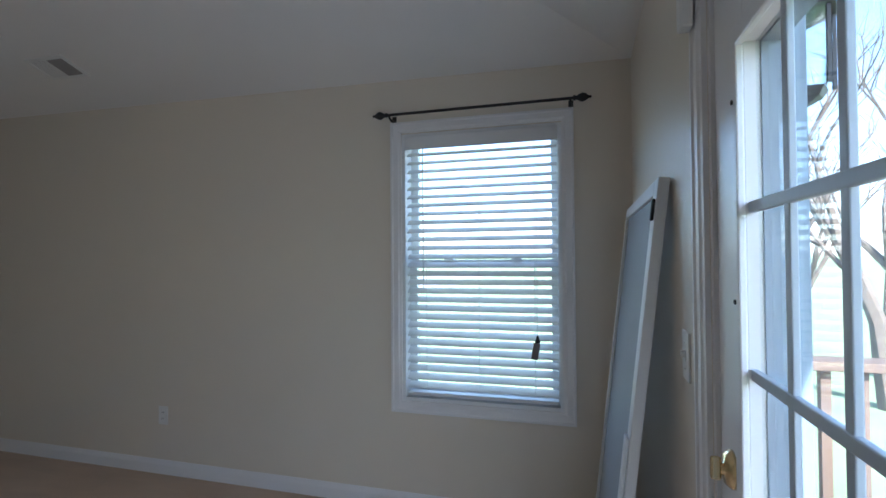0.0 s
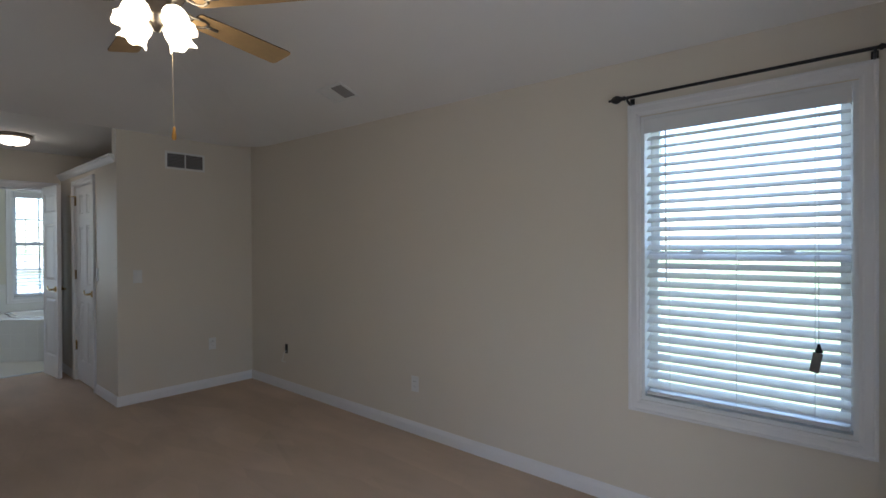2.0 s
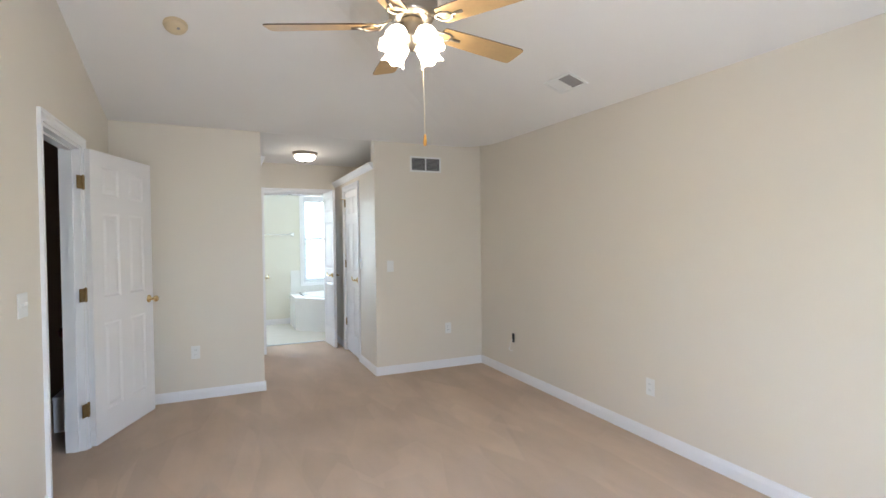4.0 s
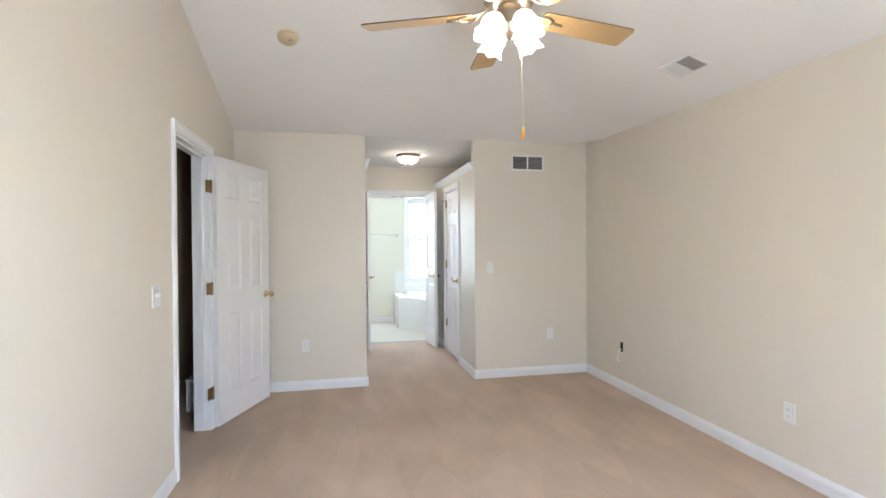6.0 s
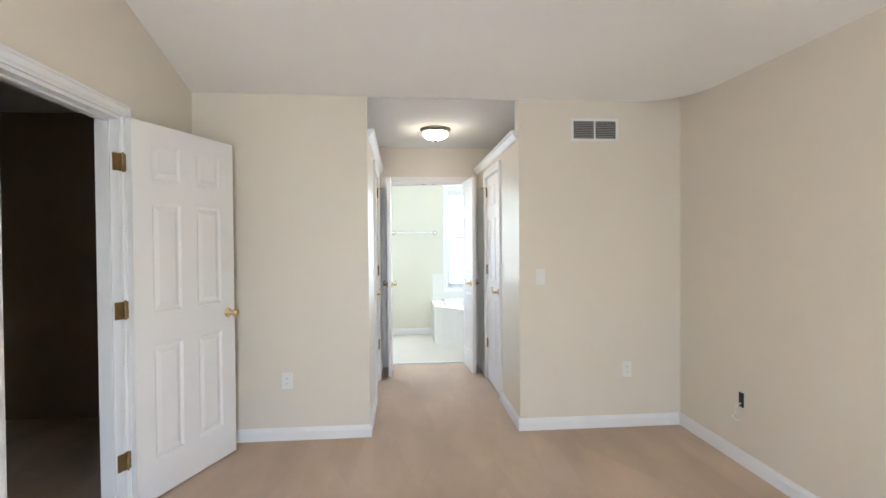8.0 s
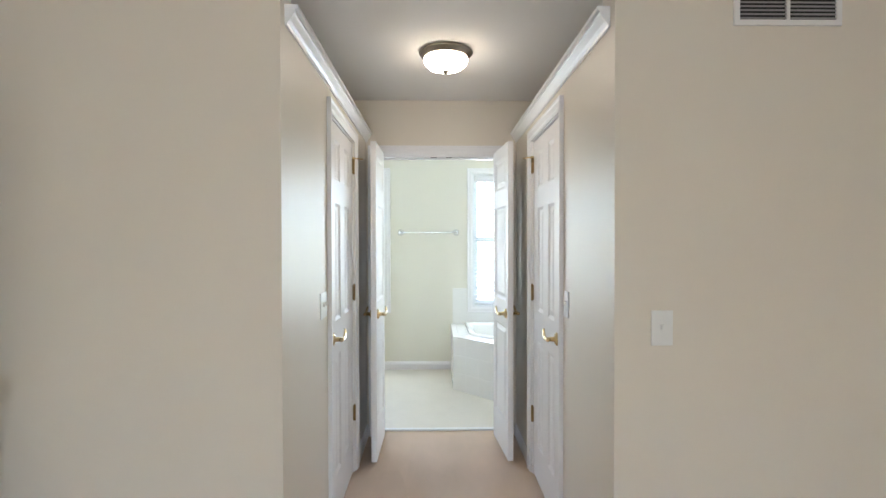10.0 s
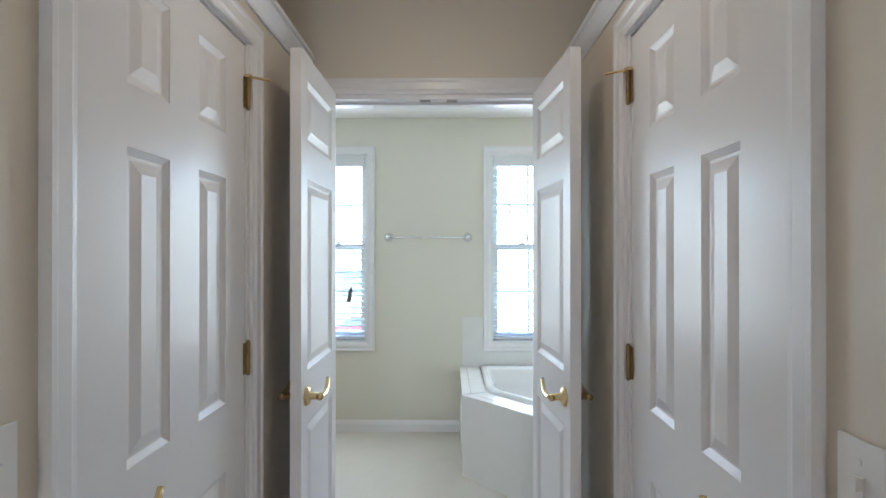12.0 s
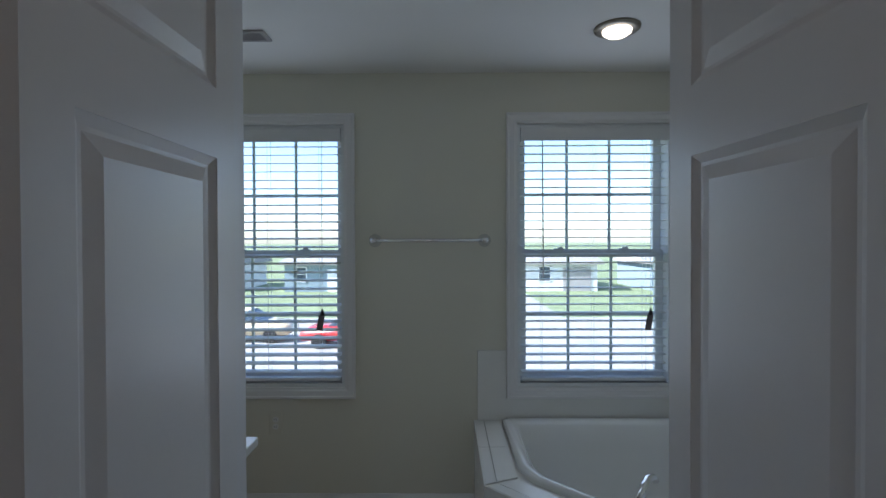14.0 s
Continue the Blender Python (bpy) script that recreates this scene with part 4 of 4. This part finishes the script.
bm = bmesh.new()
oc = Vector((-8.97, 2.06))
def on_deck(p):
    """Where the ray from the basin's middle through p meets the deck's outline."""
    best = None
    d = Vector(p) - oc
    for i in range(5):
        a, b = Vector(deck[i]), Vector(deck[(i + 1) % 5])
        e = b - a
        den = d.x * e.y - d.y * e.x
        if abs(den) > 1e-9:
            w = a - oc
            s = (w.x * e.y - w.y * e.x) / den
            u = (w.x * d.y - w.y * d.x) / den
            if s > 0 and -1e-6 <= u <= 1 + 1e-6 and (best is None or s < best):
                best, edge = s, i
    return tuple(oc + d * best), edge
for i in range(2):
    (x0, y0), (x1, y1) = deck[i], deck[i + 1]
    q = [bm.verts.new(p) for p in ((x0, y0, 0), (x1, y1, 0), (x1, y1, DZ), (x0, y0, DZ))]
    bm.faces.new(q)
(x0, y0), (x1, y1) = deck[2], deck[3]
bm.faces.new([bm.verts.new(p) for p in ((x0, y0, 0), (x1, y1, 0), (x1, y1, DZ), (x0, y0, DZ))])
part("skirt", bm, TILE, tub, "white tiled skirt")
bm = ring_between([on_deck(p)[0] for p in rim], rim, DZ - 0.006, DZ - 0.006)
for i in range(len(rim)):
    (a, ea), (b, eb) = on_deck(rim[i]), on_deck(rim[(i + 1) % len(rim)])
    if ea != eb:
        k = deck[eb] if (ea + 1) % 5 == eb else deck[ea]
        bm.faces.new([bm.verts.new((p[0], p[1], DZ - 0.006)) for p in (a, k, b)])
part("deck", bm, GROUT, tub)
levels = [(1.0, DZ + 0.004), (0.995, DZ + 0.018), (0.97, DZ + 0.024), (0.93, DZ + 0.020), (0.90, DZ + 0.0), (0.86, 0.40), (0.80, 0.22), (0.70, 0.14), (0.4, 0.12)]
bm = bmesh.new()
rings = [[bm.verts.new((x, y, z)) for x, y in shrink(rim, k)] for k, z in [(1.0, DZ - 0.006)] + levels]
for p, q in zip(rings, rings[1:]):
    for j in range(len(rim)):
        bm.faces.new((p[j], p[(j + 1) % len(rim)], q[(j + 1) % len(rim)], q[j]))
bm.faces.new(rings[-1])
part("basin", bm, TUB, tub, "glossy acrylic basin", True)
# deck tiles, two rows along the left arm and the slanted front
def deck_tiles(p0, p1, inward, rows, step, m0, m1):
    """Deck tiles along an edge; m0 and m1: mitred ends."""
    p0, p1, inward = Vector(p0), Vector(p1), Vector(inward)
    d = p1 - p0
    n = max(1, round(d.length / step))
    u = d.normalized()
    for lo_, hi_ in rows:
        for i in range(n):
            g = 0.0018
            a, b = p0 + d * (i / n), p0 + d * ((i + 1) / n)
            e = u * g
            ka, kb = (0.4142 * m0 if i == 0 else 0), (0.4142 * m1 if i == n - 1 else 0)
            qs = [a + e + u * ka * lo_ + inward * (lo_ + g), b - e - u * kb * lo_ + inward * (lo_ + g), b - e - u * kb * hi_ + inward * (hi_ - g), a + e + u * ka * hi_ + inward * (hi_ - g)]
            part("tile", prism([(q.x, q.y, DZ - 0.008) for q in qs], (0, 0, 0.010)), TILE, tub)
deck_tiles((XF + 0.002, 1.198), (-8.905, 1.198), (0, 1, 0)[:2], ((0.0, 0.05), (0.05, 0.145)), 0.30, 0, 1)
deck_tiles((-8.896, 1.202), (-8.142, 1.957), (-0.7071, 0.7071), ((0.0, 0.05), (0.05, 0.135)), 0.30, 1, 0)
# skirt tiles
for i in range(6):
    for j in range(3):
        x0 = XF + 0.004 + i * 0.123
        part("tile", boxes((x0, 1.194, 0.004 + j * 0.1705, x0 + 0.1226, 1.2, 0.004 + j * 0.1705 + 0.1700)), TILE, tub)
me = None
for i in range(7):
    for j in range(3):
        u0, u1 = i / 7 + 0.0003, (i + 1) / 7 - 0.0003
        z0 = 0.004 + j * 0.1705
        pts = [(-8.90 + 0.76 * u + 0.0042, 1.20 + 0.76 * u - 0.0042) for u in (u0, u1)]
        part("tile", prism([(pts[0][0], pts[0][1], z0), (pts[1][0], pts[1][1], z0), (pts[1][0], pts[1][1], z0 + 0.1700), (pts[0][0], pts[0][1], z0 + 0.1700)], (-0.0042, 0.0042, 0)), TILE, tub)
# splash panels on the walls
part("splash_panel", boxes((XF, 1.215, DZ - 0.008, XF + 0.010, 1.375, 0.908), (XF, 1.375, DZ - 0.008, XF + 0.010, BR - 0.0, 0.636)), TILE, tub, "white tiled splash panel")
part("splash_panel", boxes((XF + 0.01, BR - 0.010, DZ - 0.008, -8.14, BR, 0.908)), TILE, tub, "white tiled splash panel")
fc = thing("tub_faucet", pose(-8.70, 1.755, DZ - 0.012, 0, 0, 135), "chrome curved tub faucet on the deck", "faucet")
part("spout", tube([(0, 0, 0.0), (0, 0, 0.07), (0.02, 0, 0.10), (0.06, 0, 0.115), (0.11, 0, 0.105), (0.135, 0, 0.085)], 0.018, 12, None, 0.013), CHROME, fc, "", True)
part("flange", lathe([(0, 0), (0.032, 0), (0.028, 0.012), (0.019, 0.016), (0, 0.016)], 20), CHROME, fc, "", True)

van = thing("vanity_cabinet", pose(-8.66, 0, 0), "oak bathroom vanity cabinet", "cabinet")
part("body", boxes((0, BL, 0.09, 0.715, 0.31, 0.765), (0.01, BL, 0.0, 0.715, 0.25, 0.09)), OAK, van)
for i in range(2):
    dd = part("door", boxes((0.03 + i * 0.345, 0.31, 0.13, 0.345 + i * 0.345, 0.328, 0.74), bevel=0.003), OAK, van)
    part("knob", lathe([(0, 0.328), (0.006, 0.328), (0.006, 0.34), (0.014, 0.348), (0.010, 0.356), (0, 0.357)], 14, "y", (0.30 if i == 0 else 0.42, 0, 0.68)), BRASS, dd, "", True)
part("countertop", boxes((-0.035, BL, 0.766, 0.716, 0.35, 0.80), bevel=0.006), COUNTER, van, "white cultured-marble top")

rl = thing("recessed_light", pose(-9.085, 1.80, 2.456), "lit recessed ceiling light with a metal ring", "ceiling light")
part("trim_ring", lathe([(0.068, 0.0), (0.100, 0.0), (0.098, -0.008), (0.072, -0.014), (0.068, -0.012)], 36), NICKEL, rl, "", True)
part("lamp", lathe([(0, -0.004), (0.066, -0.004), (0.062, -0.022), (0.045, -0.034), (0, -0.040)], 28), BULB, rl, "lit reflector lamp", True)


# ---- outside ----
GZ = -3.0
bm = bmesh.new()
bm.faces.new([bm.verts.new(p) for p in ((-3000, -3000, GZ), (3000, -3000, GZ), (3000, 3000, GZ), (-3000, 3000, GZ))])
whole("ground", bm, GRASS, "green spring lawn that runs to the horizon", "ground", "structure")
whole("road", boxes((-36, -120, GZ - 0.1, -22.5, 120, GZ + 0.03)), ROAD, "pale concrete street in bright sun", "road", "structure")
whole("pavement", boxes((-21.6, -120, GZ - 0.1, -20.2, 120, GZ + 0.05)), ROAD, "pale concrete pavement along the street", "pavement", "structure")
whole("driveway", boxes((-52, 4, GZ - 0.1, -36.02, 8, GZ + 0.025)), ROAD, "pale concrete driveway", "driveway", "structure")


def car(m, paint, label):
    """A saloon, local x along its length, standing on z = 0."""
    o = thing("car", m, label, "car")
    side = [(-2.2, 0.35), (-2.25, 0.65), (-2.15, 0.92), (-1.3, 0.98), (1.0, 0.95), (2.0, 0.82), (2.25, 0.62), (2.22, 0.35)]
    bm = prism([(x, -0.85, z) for x, z in side], (0, 1.7, 0))
    bmesh.ops.bevel(bm, geom=bm.edges[:], offset=0.07, segments=2, affect="EDGES")
    part("body", bm, paint, o, "", True)
    bm = bmesh.new()
    lo_ = [bm.verts.new(p) for p in ((-1.75, -0.78, 0.93), (1.05, -0.78, 0.93), (1.05, 0.78, 0.93), (-1.75, 0.78, 0.93))]
    hi_ = [bm.verts.new(p) for p in ((-1.05, -0.6, 1.40), (0.30, -0.6, 1.40), (0.30, 0.6, 1.40), (-1.05, 0.6, 1.40))]
    bm.faces.new(hi_)
    for i in range(4):
        bm.faces.new((lo_[i], lo_[(i + 1) % 4], hi_[(i + 1) % 4], hi_[i]))
    part("greenhouse", bm, FARGLASS, o, "dark glass")
    part("roof", boxes((-1.08, -0.62, 1.39, 0.33, 0.62, 1.43), bevel=0.02), paint, o)
    for x in (-1.35, 1.4):
        for s in (-1, 1):
            w = part("wheel", lathe([(0.20, s * 0.68), (0.30, s * 0.68), (0.32, s * 0.72), (0.32, s * 0.84), (0.30, s * 0.88), (0.20, s * 0.88)], 20, "y", (x, 0, 0.32)), RUBBER, o)
            part("rim", lathe([(0, s * 0.86), (0.06, s * 0.875), (0.20, s * 0.865), (0.20, s * 0.80), (0, s * 0.80)], 16, "y", (x, 0, 0.32)), ALU, w)
    return o


car(pose(-28.3, -3.0, GZ + 0.03, 0, 0, -90), REDCAR, "red saloon car parked on the street")
car(pose(-29.5, -8.3, GZ + 0.03, 0, 0, 90), PALECAR, "champagne saloon car parked on the street")


def house(m, w, dp, h, siding, label, doors=1):
    """A house with a gable roof, local x along its front, its front at y = 0 facing -y."""
    o = thing("house", m, label, "house")
    part("wall", boxes((0, 0, 0, w, dp, h)), siding, o)
    bm = bmesh.new()
    prism([(-0.5, -0.5, h), (-0.5, dp / 2, h + dp * 0.10), (-0.5, dp + 0.5, h), (-0.5, dp + 0.5, h - 0.2), (-0.5, -0.5, h - 0.2)], (w + 1, 0, 0), bm)
    part("roof", bm, ROOF, o)
    n = int(w / 3)
    for f in range(int(h / 2.7)):
        for i in range(n):
            x = (i + 0.5) * w / n
            z = 0.9 + f * 2.8
            if f == 0 and i == 1:
                part("door", boxes((x - 0.5, -0.06, 0, x + 0.5, 0.02, 2.1)), TRIM, o)
                continue
            wn_ = part("window", boxes((x - 0.6, -0.05, z, x + 0.6, 0.0, z + 0.08), (x - 0.6, -0.05, z + 1.35, x + 0.6, 0.0, z + 1.45), (x - 0.6, -0.05, z, x - 0.5, 0.0, z + 1.45), (x + 0.5, -0.05, z, x + 0.6, 0.0, z + 1.45), (x - 0.5, -0.04, z + 0.7, x + 0.5, 0, z + 0.76)), TRIM, o)
            part("pane", boxes((x - 0.5, -0.02, z + 0.08, x + 0.5, 0.0, z + 1.35)), FARGLASS, wn_)
    part("garage_door", boxes((w - 3.2, -0.07, 0, w - 0.6, 0.0, 2.2)), GREY, o)
    return o


for y0, w, sd_ in ((-32, 13, SIDING), (-14, 12, BLUESIDING), (2, 13, SIDING), (20, 12, BLUESIDING), (37, 13, SIDING)):
    house(pose(-52, y0, GZ, 0, 0, 90), w, 9, 2.7, sd_, "low house with pale trim across the street")


def tree(x, y, h, seed, label="bare spring tree with fine branches"):
    rnd = random.Random(seed)
    o = thing("tree", pose(x, y, GZ), label, "tree")
    bm = bmesh.new()

    def limb(p, d, length, r, level):
        pts = [p]
        for i in range(4):
            d = (d + Vector((rnd.uniform(-.18, .18), rnd.uniform(-.18, .18), rnd.uniform(-.05, .12)))).normalized()
            pts.append(pts[-1] + d * length / 4)
        tube(pts, r, 6 if level < 2 else 4, bm, r * 0.5)
        if level < 4:
            for i in range(4 if level < 3 else 3):
                q = pts[rnd.choice((2, 3, 4, 4))]
                a = rnd.uniform(0, 6.28)
                nd = (d + Vector((math.cos(a), math.sin(a), rnd.uniform(0, .5))) * rnd.uniform(.5, .9)).normalized()
                limb(q, nd, length * rnd.uniform(.55, .75), r * 0.45, level + 1)

    limb(Vector((0, 0, -0.05)), Vector((0, 0, 1)), h * 0.38, h * 0.022, 0)
    part("trunk", bm, BARK, o)
    return o


tree(7.4, 17.0, 13, 3)
tree(9.6, 21.0, 14, 4)
tree(8.6, 26.0, 14, 5)

# deck, railing and lantern outside the glazed door
dk = thing("deck", pose(XD + 0.15, 0, 0), "weathered wooden deck outside the glazed door", "deck")
me = None
for i in range(18):
    y = -1.5 + i * 0.245
    if me is None:
        p = part("plank", boxes((0, 0, -0.16, 2.6, 0.237, -0.12)), DECKWOOD, dk)
        me = p.data
    else:
        p = new("plank", me)
        p.parent = dk
    p.location = (0, y, 0)
for x, y in ((2.5, -1.4), (2.5, 0.8), (2.5, 2.8), (0.2, 2.8)):
    part("post", boxes((x - 0.05, y - 0.05, GZ, x + 0.05, y + 0.05, 0.95)), DECKWOOD, dk)
rail_ = thing("deck_railing", pose(XD + 0.15, 0, -0.12), "weathered wooden railing round the deck", "railing")
part("top_rail", boxes((2.43, -1.5, 1.0, 2.57, 2.87, 1.04), (0.1, 2.73, 1.0, 2.43, 2.87, 1.04), bevel=0.005), DECKWOOD, rail_)
part("bottom_rail", boxes((2.47, -1.5, 0.08, 2.53, 2.83, 0.16), (0.1, 2.77, 0.08, 2.47, 2.83, 0.16)), DECKWOOD, rail_)
me = None
for x, y in [(2.5, -1.4 + i * 0.135) for i in range(31)] + [(0.2 + i * 0.135, 2.8) for i in range(17)]:
    if me is None:
        p = part("baluster", boxes((-0.019, -0.019, 0.1, 0.019, 0.019, 1.0)), DECKWOOD, rail_)
        me = p.data
    else:
        p = new("baluster", me)
        p.parent = rail_
    p.location = (x, y, 0)
ev = thing("roof_eave", pose(XD + 0.145, 0, 2.40), "pale soffit and fascia of the roof eave over the deck", "eave", "structure")
part("soffit", boxes((0, -1.2, 0, 0.44, 3.2, 0.02)), VINYL, ev)
part("fascia", boxes((0.44, -1.2, -0.02, 0.465, 3.2, 0.16)), VINYL, ev)
part("roof_edge", prism([(0, -1.2, 0.26), (0.50, -1.2, 0.16), (0.50, -1.2, 0.18), (0, -1.2, 0.30)], (0, 4.4, 0)), ROOF, ev)
ln = thing("wall_lantern", pose(XD + 0.14, 1.69, 1.88), "black outdoor wall lantern with glass panes", "lantern")
part("back_plate", boxes((0, -0.05, -0.13, 0.015, 0.05, 0.13), bevel=0.004), IRON, ln)
part("arm", tube([(0.01, 0, 0.08), (0.06, 0, 0.17), (0.12, 0, 0.18), (0.13, 0, 0.13)], 0.009, 8), IRON, ln)
part("cap", lathe([(0, 0.14), (0.02, 0.13), (0.085, 0.075), (0.09, 0.06), (0, 0.06)], 6, "z", (0.13, 0, 0)), IRON, ln)
part("glass_body", lathe([(0.070, 0.06), (0.076, 0.0), (0.060, -0.12), (0.058, -0.12), (0.074, 0.0), (0.068, 0.06)], 6, "z", (0.13, 0, 0)), PANE, ln)
part("cage", boxes(*[(0.13 + 0.074 * math.cos(a) - 0.004, 0.074 * math.sin(a) - 0.004, -0.12, 0.13 + 0.074 * math.cos(a) + 0.004, 0.074 * math.sin(a) + 0.004, 0.06) for a in (0, 1.047, 2.094, 3.1416, 4.189, 5.236)]), IRON, ln)
part("base", lathe([(0, -0.12), (0.062, -0.12), (0.05, -0.14), (0.015, -0.16), (0, -0.17)], 6, "z", (0.13, 0, 0)), IRON, ln)

# repeats
GROUPS = {"outlet": "duplex outlets", "light_switch": "light switches", "venetian_blind": "window blinds", "house": "houses across the street", "car": "cars on the street", "tree": "trees behind the deck", "ceiling_register": "ceiling registers"}
for ob in list(scene.objects):
    base = ob.name.split(".")[0]
    if ob.parent is None and base in GROUPS:
        tagged(ob, group=GROUPS[base])
